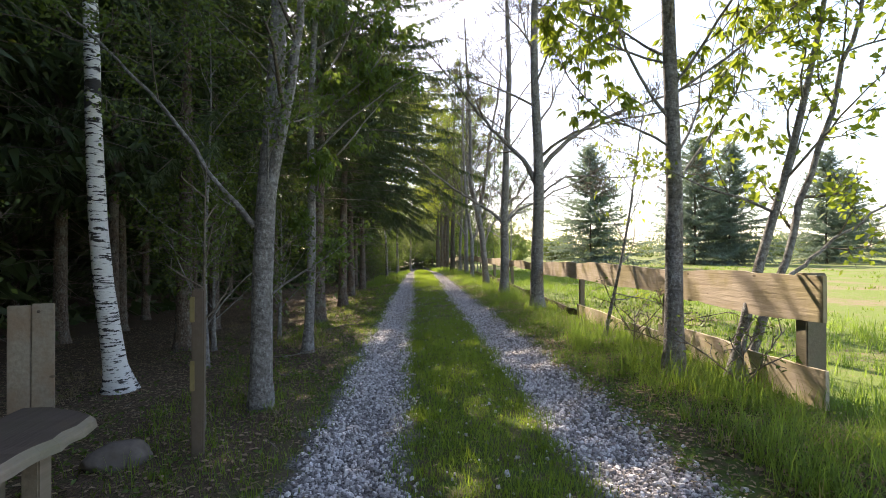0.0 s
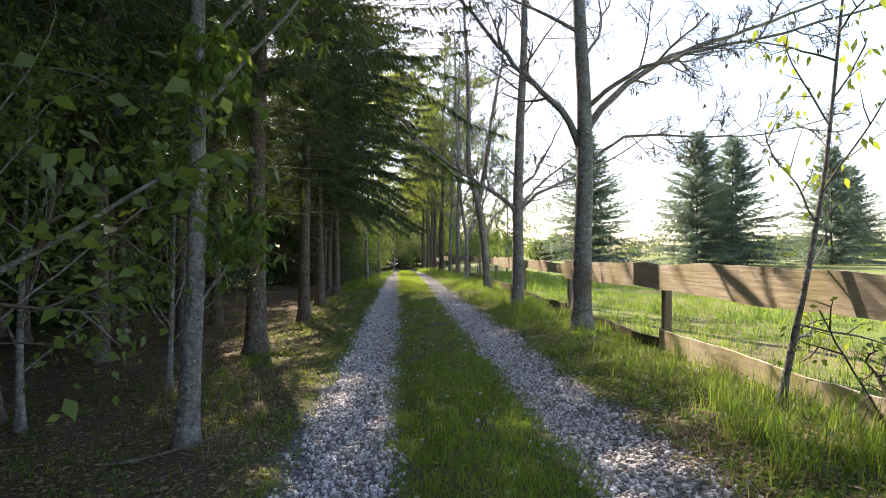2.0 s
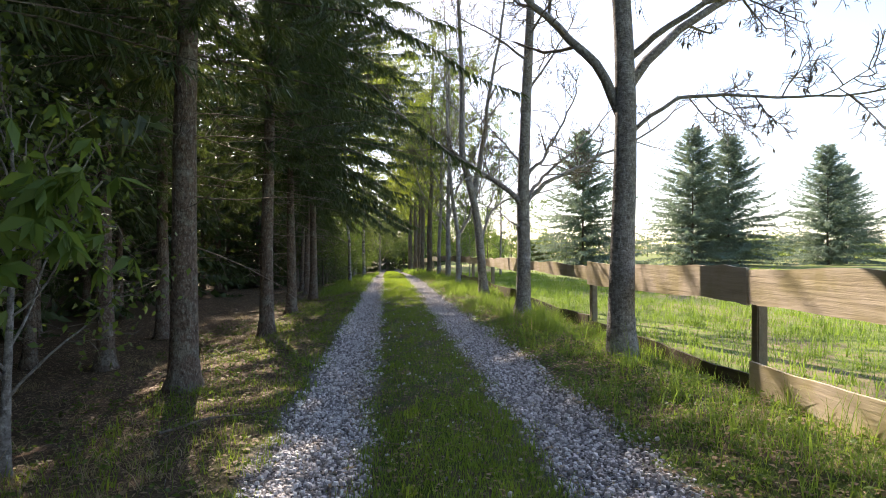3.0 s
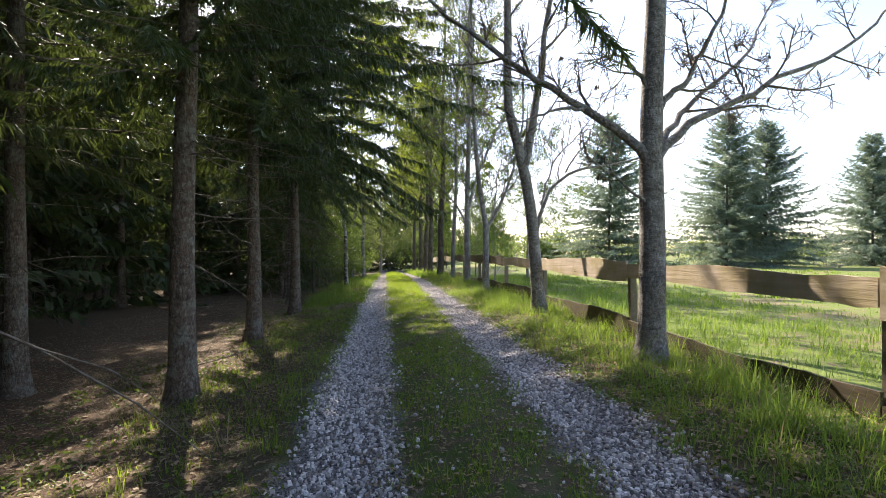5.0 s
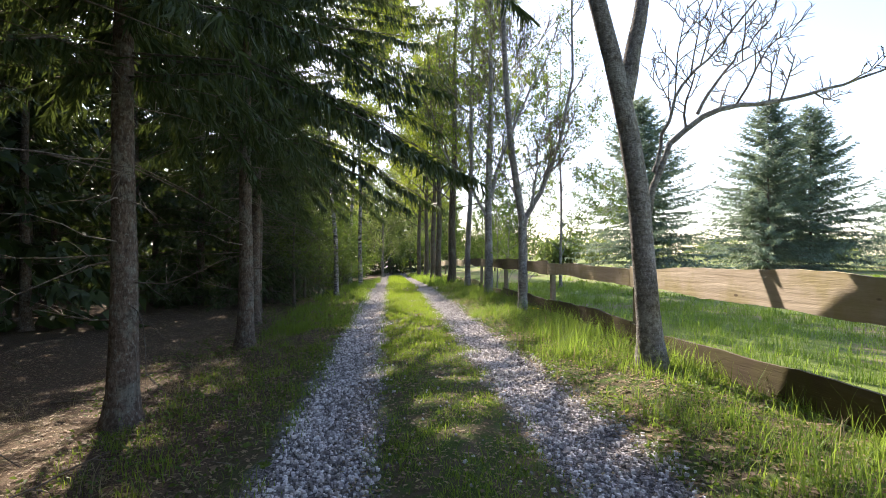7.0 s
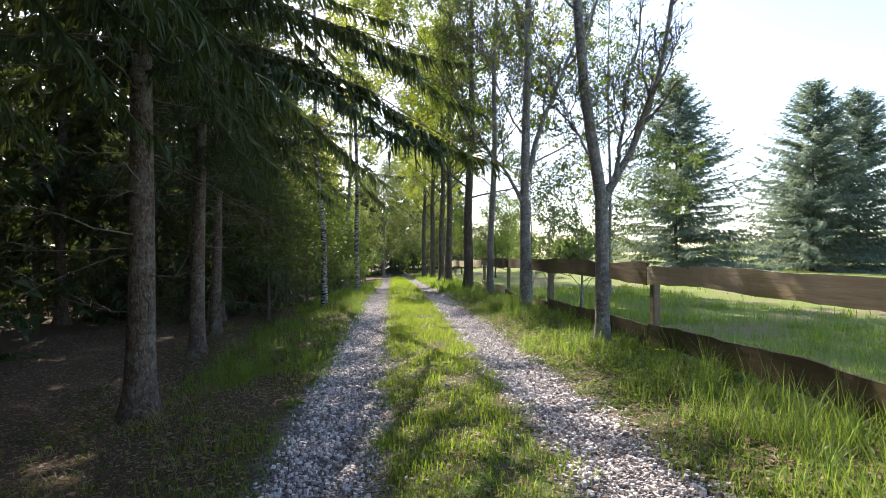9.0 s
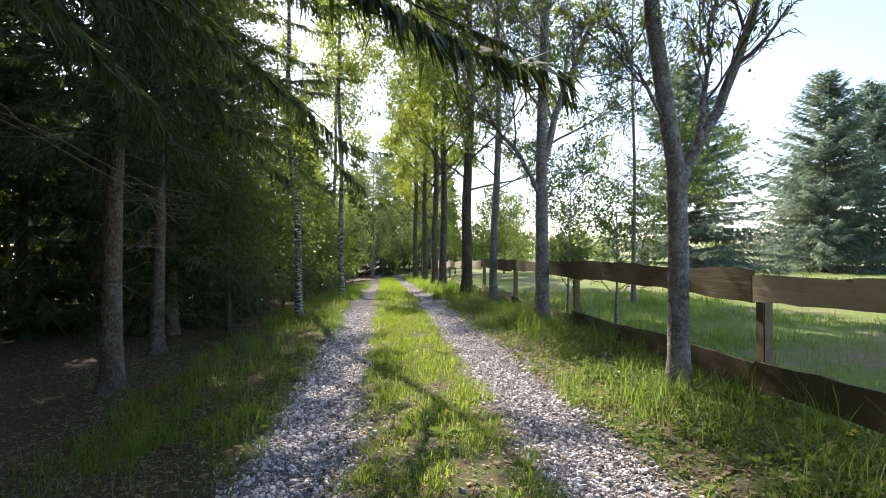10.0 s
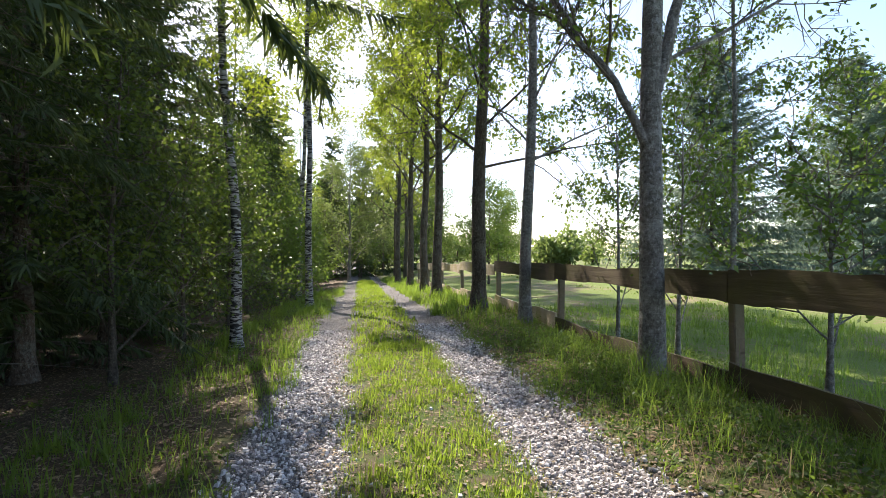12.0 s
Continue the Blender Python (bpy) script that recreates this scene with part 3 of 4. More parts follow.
for k in range(30):
    x, y = (-8.2, -12.4, -15.5)[k % 3] + rng.normal() * 0.5, -8 + k * 1.9
    spruce(low_kinds[k % 2], (x, y), rng.random() * 360, 0.85 + 0.3 * rng.random(), LOW_LABEL, "spruces behind the wood")
# Unseen spruces added behind the start to cut sky light on the left.
for x, y in ((-2.7, -0.9), (-2.4, -4.2)):
    spruce(edge_kinds[0], (x, y), 15.0, 1.0, "tall spruce with bare lower trunk and drooping dark green boughs", "spruces along the lane")
# Two spruces added to keep sun off the woodland floor nearer the start.
spruce(edge_kinds[1], (-4.3, 16.3), 70.0, 1.0, WOOD_LABEL, "spruces in the wood")
spruce(edge_kinds[2], (-3.9, 13.4), 190.0, 0.9, WOOD_LABEL, "spruces in the wood")
# lower growth on both sides of the lane's far part
for x, y, k in ((-5.6, 32.8, 1.1), (-7.6, 30.6, 1.1), (-4.2, 39.6, 0.72), (-4.0, 43.0, 0.7), (-4.2, 47.5, 0.8), (-5.4, 51.5, 0.9), (-5.6, 55.5, 0.9), (-5.2, 60.0, 1.0),
                (-6.2, 32.0, 1.15), (-6.3, 36.0, 1.1), (-6.5, 41.0, 0.9), (-6.6, 46.0, 0.75), (-6.8, 52.0, 0.85), (-7.0, 58.0, 0.9)):
    spruce((near_low if y < 44 else low_kinds)[int(y * 2) % 2], (x, y), y * 37.0, k, LOW_LABEL, "spruces behind the wood")
for i, (x, y, k) in enumerate(((-4.2, 31.0, 1.0), (-4.35, 33.6, 1.02), (-4.6, 36.4, 1.05))):
    spruce(skirt_kinds[i % 2], (x, y), i * 21.0 - 20, k, LOW_LABEL, "spruces behind the wood")
for x, y, k in ((0.0, 71, 0.8), (2.2, 73, 0.95), (-5.5, 63, 0.8), (4.5, 76, 0.9), (0.8, 80, 1.1), (-2.6, 74, 1.1), (6.5, 70, 0.7), (7.5, 80, 1.0)):
    spruce(low_kinds[int(y) % 2], (x, y), x * 50, k, "dense dark spruce closing the end of the lane", "spruces at the lane's end")
# More unseen spruces behind the start, one column of them on the lane.
for k in range(9):
    spruce(wood_kinds[k % 2], (-6.5 + 3.1 * (k % 3), -3.5 - 3 * (k // 3)), k * 40, 1.0, WOOD_LABEL, "spruces in the wood")

# lone spruces in the meadow
field_kinds = [spruce_meshes(10.5, 0.2, 5.3, 0.10, 1.1, 175, 0.06, 61 + i, BARK_DARK, 0.22, 0, 0.38, 0.115, 3, False, 8, 0.82) for i in range(2)]
for i, (x, y, k) in enumerate(((14.6, 43.6, 0.98), (25.9, 48.0, 1.12), (29.6, 48.6, 1.10), (40.0, 49.6, 1.05), (46.0, 54.0, 0.95), (36.5, 62.0, 0.85))):
    spruce(field_kinds[i % 2], (x, y), 60.0 * i, k, "free-standing blue-green spruce branched to the ground in the meadow", "spruces in the meadow")

# broadleaved trees between lane and fence
ROW = "trees along the fence"
GREY = "grey-barked roadside tree with mostly bare spring twigs"
broadleaf("chestnut_tree", (2.39, 4.8), 9.0, 0.086, "young grey-barked chestnut with drooping fresh leaves", lean=(0.05, 0.2), auto=20, auto_from=1.9, reach=1.9, levels=2,
          limbs=((1.75, 20, 35, 2.2, 0.24), (2.1, 185, 15, 1.6, 0.2), (2.6, 330, 30, 2.2, 0.24), (2.9, 160, 25, 1.7, 0.2)), auto_girth=0.26,
          twig_count=6, leaves=1700, leaf=LEAF_YOUNG, leaf_size=0.10, droop=1.0, scatter=0.05, seed=3, slim=0.17, group=ROW, palm=6)
broadleaf("ash_tree", (2.5, 10.85), 11.0, 0.135, GREY, auto=15, auto_from=3.6, reach=2.6, twig_count=8, levels=3, lift=0.045, auto_girth=0.3,
               stems=((0.055, 2.2, ((0, 0, 2.55), (-0.06, 0, 2.73), (-0.38, 0, 3.17), (-0.74, 0.1, 3.58), (-1.16, 0.2, 4.04))),
                      (0.055, 2.4, ((0.02, 0, 2.7), (0.11, 0, 2.94), (0.56, 0, 3.41), (1.3, 0.1, 3.94), (2.06, 0.2, 4.19))),
                      (0.024, 1.4, ((0.03, 0, 2.3), (0.56, -0.2, 2.74), (1.45, -0.4, 2.66))),
                      (0.035, 2.6, ((0.03, 0, 3.1), (0.5, -0.4, 3.5), (1.5, -0.8, 3.75)))), seed=14, seeds=90, group=ROW, flare=0.25)
broadleaf("ash_tree", (2.5, 14.85), 11.0, 0.132, GREY, auto=13, auto_from=3.8, reach=2.4, twig_count=7, levels=3, lift=0.05, auto_girth=0.3, line=((0, -0.03), (2.2, 0.0), (3.1, 0.07), (11, 0.15)),
               stems=((0.052, 1.8, ((-0.03, 0, 1.95), (-0.13, 0, 2.1), (-0.38, 0.05, 2.38), (-0.66, 0.1, 2.5), (-0.97, 0.15, 2.68), (-1.42, 0.2, 2.99))),
                      (0.018, 0.5, ((-0.66, 0.1, 2.5), (-0.97, -0.1, 2.45), (-1.33, -0.3, 2.30))),
                      (0.045, 2.6, ((0.04, 0, 2.0), (0.13, 0, 2.15), (0.42, 0.05, 2.41), (1.01, 0.1, 2.65), (1.45, 0.15, 2.9))),
                      (0.036, 2.2, ((0.06, 0, 2.1), (0.5, 0.3, 2.6), (1.1, 0.5, 3.05))),
                      (0.03, 1.4, ((0, 0, 2.55), (-0.1, 0, 2.74), (-0.33, 0, 3.04))),
                      (0.038, 1.6, ((0.04, 0, 2.45), (0.14, 0, 2.62), (0.38, 0, 2.81), (0.52, 0, 3.09))),
                      (0.016, 0.4, ((-0.05, 0, 1.5), (-0.35, -0.1, 1.75), (-0.61, -0.2, 1.87)))), seed=25, seeds=50, group=ROW, flare=0.25)
broadleaf("ash_tree", (2.46, 18.75), 9.5, 0.118, "grey-barked tree with a forked bending trunk and bare twigs", sway=0.02, auto=12, auto_from=4.2, reach=2.0, twig_count=6, levels=3, lift=0.12, auto_girth=0.3,
          line=((0, 0.03), (1.0, -0.06), (1.6, -0.1), (2.3, -0.21), (2.8, -0.28), (3.15, -0.46), (3.6, -0.53), (4.9, -0.52), (9.5, -0.7)),
          stems=((0.08, 3.6, ((-0.24, 0, 2.55), (-0.22, 0, 2.8), (-0.1, 0, 3.15), (0.03, 0, 3.9), (0.15, 0, 4.95))),
                 (0.036, 1.4, ((-0.07, 0, 1.25), (0.02, 0, 1.6), (0.14, 0, 2.1), (0.55, 0, 2.45), (1.42, 0.1, 2.6))),
                 (0.02, 1.4, ((0.06, 0, 1.85), (0.26, 0, 2.62), (0.6, 0, 2.95))),
                 (0.016, 0.9, ((0.5, 0, 2.42), (0.69, 0, 2.75), (1.09, 0.1, 3.15)))), seed=36, group=ROW, flare=0.25)
broadleaf("ash_tree", (2.52, 23.8), 10.0, 0.086, "grey-barked tree forked low into two stems", sway=0.02, auto=14, auto_from=3.4, reach=2.2, twig_count=7, levels=3, lift=0.14, auto_girth=0.26, spread=0.45,
          line=((0, 0), (1.8, 0), (2.25, -0.09), (2.8, -0.21), (4.0, -0.3), (10, -0.5)),
          stems=((0.055, 4.2, ((0, 0, 1.6), (0.05, 0, 1.85), (0.17, 0, 2.0), (0.32, 0, 2.2), (0.57, 0, 2.75), (0.75, 0, 3.4))),
                 (0.02, 1.6, ((-0.06, 0, 2.1), (-0.35, 0, 2.6), (-0.43, 0, 2.77))),
                 (0.03, 1.6, ((0.17, 0, 2.02), (0.23, 0, 2.4), (0.28, 0, 2.8)))), leaves=1200, leaf=LEAF_MID, leaf_size=0.06, seed=47, group=ROW, flare=0.25)
broadleaf("ash_tree", (2.64, 28.0), 11.0, 0.115, GREY, lean=(0.1, 0), sway=0.02, auto=19, auto_girth=0.26, auto_from=2.8, reach=2.5, twig_count=8, levels=3, lift=0.14, spread=0.45,
          stems=((0.045, 2.2, ((0, 0, 1.95), (-0.1, 0, 2.2), (-0.29, 0, 2.6), (-0.83, 0.1, 3.3))), (0.06, 3.2, ((0.03, 0, 2.6), (0.16, 0, 2.95), (0.3, 0, 3.6), (0.86, 0.1, 4.9)))),
          leaves=3500, leaf=LEAF_MID, leaf_size=0.075, droop=0.6, scatter=0.1, seed=58, group=ROW, flare=0.25)
broadleaf("ash_tree", (2.6, 31.6), 11.5, 0.098, GREY, lean=(0.3, 0.1), auto=20, auto_girth=0.26, auto_from=2.4, reach=2.6, twig_count=7, levels=3, lift=0.14, spread=0.45, leaves=6500, leaf=LEAF_MID, leaf_size=0.085, droop=0.6, scatter=0.12, seed=69, group=ROW, flare=0.25)
broadleaf("birch_tree", (2.3, 33.6), 12.5, 0.15, "birch with dark cracked bark and hanging fresh leaves", lean=(0.2, 0.1), auto=24, auto_from=2.6, reach=4.2, twig_count=7, levels=3, lift=-0.11, auto_girth=0.25,
          leaves=27000, leaf=LEAF_YOUNG, leaf_size=0.085, droop=0.9, scatter=0.06, bark=BARK_DARK, seed=70, group=ROW)
for i, (x, y, r) in enumerate(((2.25, 38.8, 0.15), (2.3, 42.3, 0.15), (2.2, 46.5, 0.14), (2.05, 52.0, 0.15), (2.9, 57.0, 0.14), (2.6, 62.0, 0.15))):
    broadleaf("maple_tree", (x, y), 12.0 + (i % 3), r, "tall dark-trunked tree in bright spring leaf", lean=(0.1, 0), auto=18, auto_from=3.6, reach=3.0, twig_count=6, levels=2, lift=0.02,
              leaves=13000, leaf=LEAF_YOUNG, leaf_size=0.105, droop=0.5, scatter=0.13, bark=BARK_DARK, seed=80 + i, group=ROW)

# twin-stemmed shrub and sapling by the fence
broadleaf("twin_stem_shrub", (2.75, 4.5), 4.6, 0.05, "leaning twin-stemmed shrub with fresh leaves by the fence", "shrub", sway=0.02, auto=10, auto_from=1.1, reach=1.1, twig_count=5, line=((0, 0), (1.0, 0.24), (1.9, 0.51), (3.4, 0.88), (4.6, 1.1)),
          stems=((0.04, 1.6, ((0.1, 0.02, 0.0), (0.39, 0.05, 0.7), (0.82, 0.1, 1.9), (1.09, 0.1, 2.65))), (0.02, 0.9, ((0.42, 0.05, 0.8), (0.97, 0.1, 1.2), (1.43, 0.15, 1.5)))), leaves=1900, leaf=LEAF_YOUNG, leaf_size=0.07, droop=0.5, seed=101)
broadleaf("sapling", (2.52, 7.05), 3.6, 0.025, "thin leaning sapling with sparse twigs by the fence", lean=(0.75, 0.1), sway=0.05, auto=10, auto_from=0.9, reach=0.7, twig_count=3, levels=1, lift=0.02,
          limbs=((0.5, 10, 10, 0.9, 0.5), (0.6, 340, -10, 0.8, 0.4)), leaves=200, leaf=LEAF_YOUNG, leaf_size=0.07, droop=1.2, seed=102, slim=0.2)
for i, (x, y, h) in enumerate(((3.3, 28.6, 2.6), (3.25, 29.8, 3.2), (3.4, 26.9, 1.8))):
    broadleaf("fence_shrub", (x, y), h, 0.025, "slender leafy shrub growing behind the fence", "shrub", auto=12, auto_from=0.3, reach=0.9, twig_count=4, leaves=900, leaf=LEAF_MID, leaf_size=0.055, seed=110 + i, group="shrubs at the fence")
broadleaf("young_birch", (5.5, 30.6), 8.2, 0.05, "young birch in full light green leaf behind the fence", "tree", auto=26, auto_from=0.9, reach=2.0, twig_count=6, leaves=12000, leaf=LEAF_MID, leaf_size=0.066, droop=0.7, scatter=0.07, lift=-0.05, levels=3, auto_girth=0.3, seed=120)

for i, (x, y, h) in enumerate(((2.74, 5.6, 0.5), (2.66, 6.35, 0.42), (2.6, 4.1, 0.4))):
    broadleaf("bramble", (x, y), h, 0.009, "tangle of thin dry stems with few leaves", "shrub", sway=0.05, auto=6, auto_from=0.03, reach=0.6, twig_count=3, levels=2, lift=-0.03, auto_girth=0.7,
              leaves=90, leaf=LEAF_MID, leaf_size=0.045, seed=240 + i, bark=DEAD_TWIG, twig=DEAD_TWIG, group="brambles at the fence")

# broadleaved trees at the wood's edge
broadleaf("birch_tree", (-3.08, 5.67), 9.5, 0.105, "white-barked birch at the wood's edge", lean=(-0.35, 0.0), sway=0.03, bow=-0.17, auto=6, auto_from=4.0, reach=1.5, bark=BIRCH, leaves=900, leaf=LEAF_MID, leaf_size=0.06, seed=130, flare=0.5)
broadleaf("lime_tree", (-1.38, 4.75), 10.0, 0.1, "grey lichen-spotted trunk with leafy side shoots at the wood's edge", lean=(0.25, 0.3), sway=0.04, auto=18, auto_from=0.9, reach=0.7, twig_count=6, lift=0.04, auto_girth=0.13,
          stems=((0.022, 0.8, ((-0.05, 0, 1.6), (-0.3, 0, 1.88), (-0.64, 0.05, 2.38), (-1.03, 0.1, 2.83), (-1.46, 0.15, 3.27))), (0.06, 3.6, ((0.03, 0, 1.75), (0.1, 0, 2.05), (0.24, 0, 2.65), (0.37, 0, 3.6)))),
          leaves=7500, leaf=LEAF_IVY, leaf_size=0.042, droop=0.5, scatter=0.1, seed=131, flare=0.2)
broadleaf("chestnut_tree", (-1.5, 7.35), 9.0, 0.066, "slim young chestnut at the wood's edge with drooping fresh leaves", lean=(0.2, 0.2), sway=0.05, auto=16, auto_from=0.9, reach=0.6, twig_count=5, lift=0.02, auto_girth=0.22,
          limbs=((2.3, 5, 42, 1.9, 0.35), (2.7, 340, 45, 2.0, 0.35), (3.2, 350, 45, 1.8, 0.4), (3.6, 355, 40, 1.9, 0.4), (4.2, 10, 40, 1.8, 0.4)),
          leaves=1500, leaf=LEAF_MID, leaf_size=0.1, droop=1.0, scatter=0.07, seed=132, slim=0.17, palm=6)
broadleaf("dead_sapling", (-1.66, 4.2), 2.1, 0.016, "thin pale dead sapling behind the post", "sapling", lean=(0.05, 0), auto=5, auto_from=0.8, reach=0.35, twig_count=2, levels=1, bark=DEAD_TWIG, twig=DEAD_TWIG, seed=135)
for i, (x, y, h, n) in enumerate(((-2.6, 6.7, 4.5, 3600), (-3.0, 8.0, 3.0, 3000), (-2.3, 9.0, 2.3, 2200), (-3.6, 3.4, 2.0, 1200))):
    broadleaf("hazel_shrub", (x, y), h, 0.03, "leafy hazel shrub in the shade of the wood", "shrub", auto=16, auto_from=0.4, reach=1.1, twig_count=5, lift=0.03,
              leaves=n, leaf=LEAF_IVY, leaf_size=0.05, droop=0.5, scatter=0.12, seed=140 + i, group="shrubs at the wood's edge")
broadleaf("birch_tree", (-1.75, 31.6), 11.5, 0.08, "leaning birch among leafy undergrowth", lean=(-0.5, 0.2), sway=0.06, auto=9, auto_from=2.8, reach=0.9, twig_count=6, lift=-0.02, bark=BIRCH_SHADED,
          limbs=((8.0, 0, 40, 2.4, 0.4), (8.6, 340, 40, 2.4, 0.4), (9.2, 20, 35, 2.4, 0.4), (9.8, 350, 35, 2.2, 0.4)), leaves=6500, leaf=LEAF_YOUNG, leaf_size=0.08, droop=0.6, scatter=0.14, seed=150)
broadleaf("birch_tree", (-1.35, 38.6), 15.0, 0.1, "birch among leafy undergrowth", lean=(-0.2, 0.2), auto=12, auto_from=6.0, reach=1.2, twig_count=6, lift=-0.01, bark=BIRCH_SHADED,
          limbs=((10.5, 0, 30, 2.6, 0.4), (11.2, 340, 35, 2.6, 0.4), (11.8, 30, 35, 2.6, 0.4), (12.6, 5, 35, 2.4, 0.4), (13.4, 350, 40, 2.2, 0.4)), leaves=14000, leaf=LEAF_YOUNG, leaf_size=0.11, droop=0.6, scatter=0.22, seed=151)
for i, (x, y, h, n) in enumerate(((-2.9, 30.4, 4.0, 4000), (-3.1, 33.6, 3.6, 4500), (-2.9, 36.0, 4.0, 5000), (-3.2, 39.5, 5.0, 5000), (-2.6, 42.0, 3.6, 4000), (-2.8, 46.5, 3.8, 4000), (-2.6, 51.0, 4.2, 4000), (-3.0, 56.0, 5.0, 4500), (0.2, 68.0, 5.0, 4000), (3.2, 66.0, 6.0, 4000), (5.6, 46.0, 4.5, 4000), (7.6, 52.0, 5.0, 4000), (5.2, 57.0, 5.5, 4000), (10.5, 60.0, 6.0, 4000))):
    broadleaf("alder_shrub", (x, y), h, 0.045, "leafy alder shrub at the lane's edge", "shrub", auto=20, auto_from=0.3, reach=1.5, twig_count=5, lift=0.03,
              leaves=int(n * 1.5), leaf=LEAF_MID if y > 37 else LEAF_IVY, leaf_size=0.10 if y > 40 else 0.065, bark=BARK_DARK, droop=0.5, scatter=0.18, seed=160 + i, group="shrubs along the lane")
broadleaf("birch_tree", (-2.3, 44.5), 15.5, 0.11, "tall birch in spring leaf on the wooded side of the lane", lean=(0.4, 0.1), auto=16, auto_from=6.5, reach=2.2, twig_count=6, lift=-0.01, bark=BIRCH_SHADED,
          limbs=((9.0, 0, 30, 2.6, 0.4), (10.2, 345, 35, 2.6, 0.4), (11.4, 15, 35, 2.6, 0.4), (12.6, 355, 35, 2.4, 0.4)), leaves=10000, leaf=LEAF_YOUNG, leaf_size=0.12, droop=0.6, scatter=0.22, seed=152)
for i, (x, y, h, n) in enumerate(((-5.2, 46.0, 13.0, 8000), (-4.6, 50.0, 13.0, 8000), (-4.8, 55.0, 11.0, 7000), (-4.4, 63.0, 12.0, 8000))):
    broadleaf("alder_tree", (x, y), h, 0.085, "slim leafy tree on the wooded side of the lane", lean=(0.2, 0), auto=18, auto_from=1.6, reach=2.4, twig_count=6, lift=0.0,
              leaves=n, leaf=LEAF_YOUNG if i % 2 else LEAF_MID, leaf_size=0.095, droop=0.6, scatter=0.18, bark=BARK_DARK, seed=180 + i, group="leafy trees along the wood")
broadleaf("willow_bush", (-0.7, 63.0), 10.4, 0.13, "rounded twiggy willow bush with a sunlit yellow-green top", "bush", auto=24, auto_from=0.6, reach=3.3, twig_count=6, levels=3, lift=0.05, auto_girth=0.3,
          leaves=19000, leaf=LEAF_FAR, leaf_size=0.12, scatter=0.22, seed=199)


# ---- fence ----
def rough_board(x, y0, y1, z0, z1, thick, rng, wave):
    """A sawn board with its bark edge left wavy."""
    n = max(8, int((y1 - y0) / 0.14))
    ys = np.linspace(y0, y1, n)
    ph = rng.random(4) * 6.3
    top = z1 + wave * (np.sin(ys * 1.7 + ph[0]) + 0.5 * np.sin(ys * 4.1 + ph[1])) + rng.normal(size=n) * 0.004
    low = z0 + wave * (np.sin(ys * 1.3 + ph[2]) + 0.5 * np.sin(ys * 3.7 + ph[3])) + rng.normal(size=n) * 0.004
    bow = 0.012 * np.sin(np.linspace(0, math.pi, n)) * rng.normal()
    v = np.stack([np.stack([x + bow, ys, low], 1), np.stack([x + bow, ys, top], 1), np.stack([x + bow + thick, ys, top], 1), np.stack([x + bow + thick, ys, low], 1)], 1).reshape(-1, 3)
    i = np.arange(n - 1)[:, None] * 4
    q = np.concatenate([i + [0, 4, 5, 1], i + [1, 5, 6, 2], i + [2, 6, 7, 3], i + [3, 7, 4, 0], [[0, 1, 2, 3]], np.array([[3, 2, 1, 0]]) + (n - 1) * 4])
    s = Shape()
    s.add(v, quad=q)
    return s


def square_post(w, d, h, bevel=0.008, lean=0.0):
    bm = bmesh.new()
    bmesh.ops.create_cube(bm, size=1.0)
    bmesh.ops.scale(bm, vec=(w, d, h), verts=bm.verts)
    bmesh.ops.translate(bm, vec=(0, 0, h / 2), verts=bm.verts)
    bmesh.ops.bevel(bm, geom=bm.edges[:], offset=bevel, segments=2, affect="EDGES")
    for v in bm.verts:
        v.co.x += lean * v.co.z
    return bm


fence = thing("board_fence", (2.9, 3.8, float(land(2.9, 3.8))), "weathered rough-board fence with two rails along the meadow", "fence")
POSTS = [3.86, 6.2, 9.42, 12.8, 16.25, 20.05, 23.4, 27.3, 31.05, 34.6, 38.6, 42.4, 46.2, 50.0]
rng = np.random.default_rng(77)
UPPER = {0: (0.79, 1.10), 1: (0.82, 1.12), 2: (0.80, 1.10), 3: (0.88, 1.09), 4: (0.82, 1.12), 5: (0.87, 1.09), 6: (0.88, 1.13)}     # lower and upper edge of each board
LOWER = {0: (0.18, 0.46), 1: (0.08, 0.36), 2: (0.06, 0.31), 3: (0.12, 0.34), 4: (0.17, 0.39), 5: (0.22, 0.46), 6: (0.16, 0.40), 7: (0.06, 0.33)}


def fence_level(y):
    return -0.026 * max(0.0, y - 33.0) * 0.9


for i, y in enumerate(POSTS):
    g = float(land(2.98, y))
    big = i == 0
    ob = part("post", square_post(0.15 if big else 0.085, 0.13 if big else 0.085, (1.14 if big else 1.02) - g + 0.2 + fence_level(y), lean=rng.normal() * 0.012), POST_WOOD, fence)
    ob.matrix_world = pose(2.98, y, g - 0.2, 0, 0, rng.normal() * 5)
for i in range(len(POSTS) - 1):
    y0, y1 = POSTS[i] + (0.0 if i else -0.26), POSTS[i + 1]
    f = fence_level((y0 + y1) / 2)
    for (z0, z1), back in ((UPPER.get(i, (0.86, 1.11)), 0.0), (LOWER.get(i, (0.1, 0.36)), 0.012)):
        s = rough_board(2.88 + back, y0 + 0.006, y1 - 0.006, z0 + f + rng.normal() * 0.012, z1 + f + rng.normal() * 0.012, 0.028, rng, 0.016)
        # Algae along the lower rail; on upper boards the dark tone paints shade.
        mossy_shaded = (z0 < 0.5 and i in (2, 3, 4, 5, 6, 7)) or (z0 > 0.5 and i in (6, 7, 8))
        piece("board", s, MOSSY_SHADED_BOARD if mossy_shaded else BOARD, fence, "board with green algae and painted-in shade" if mossy_shaded else "", smooth=False)
bpy.context.view_layer.update()
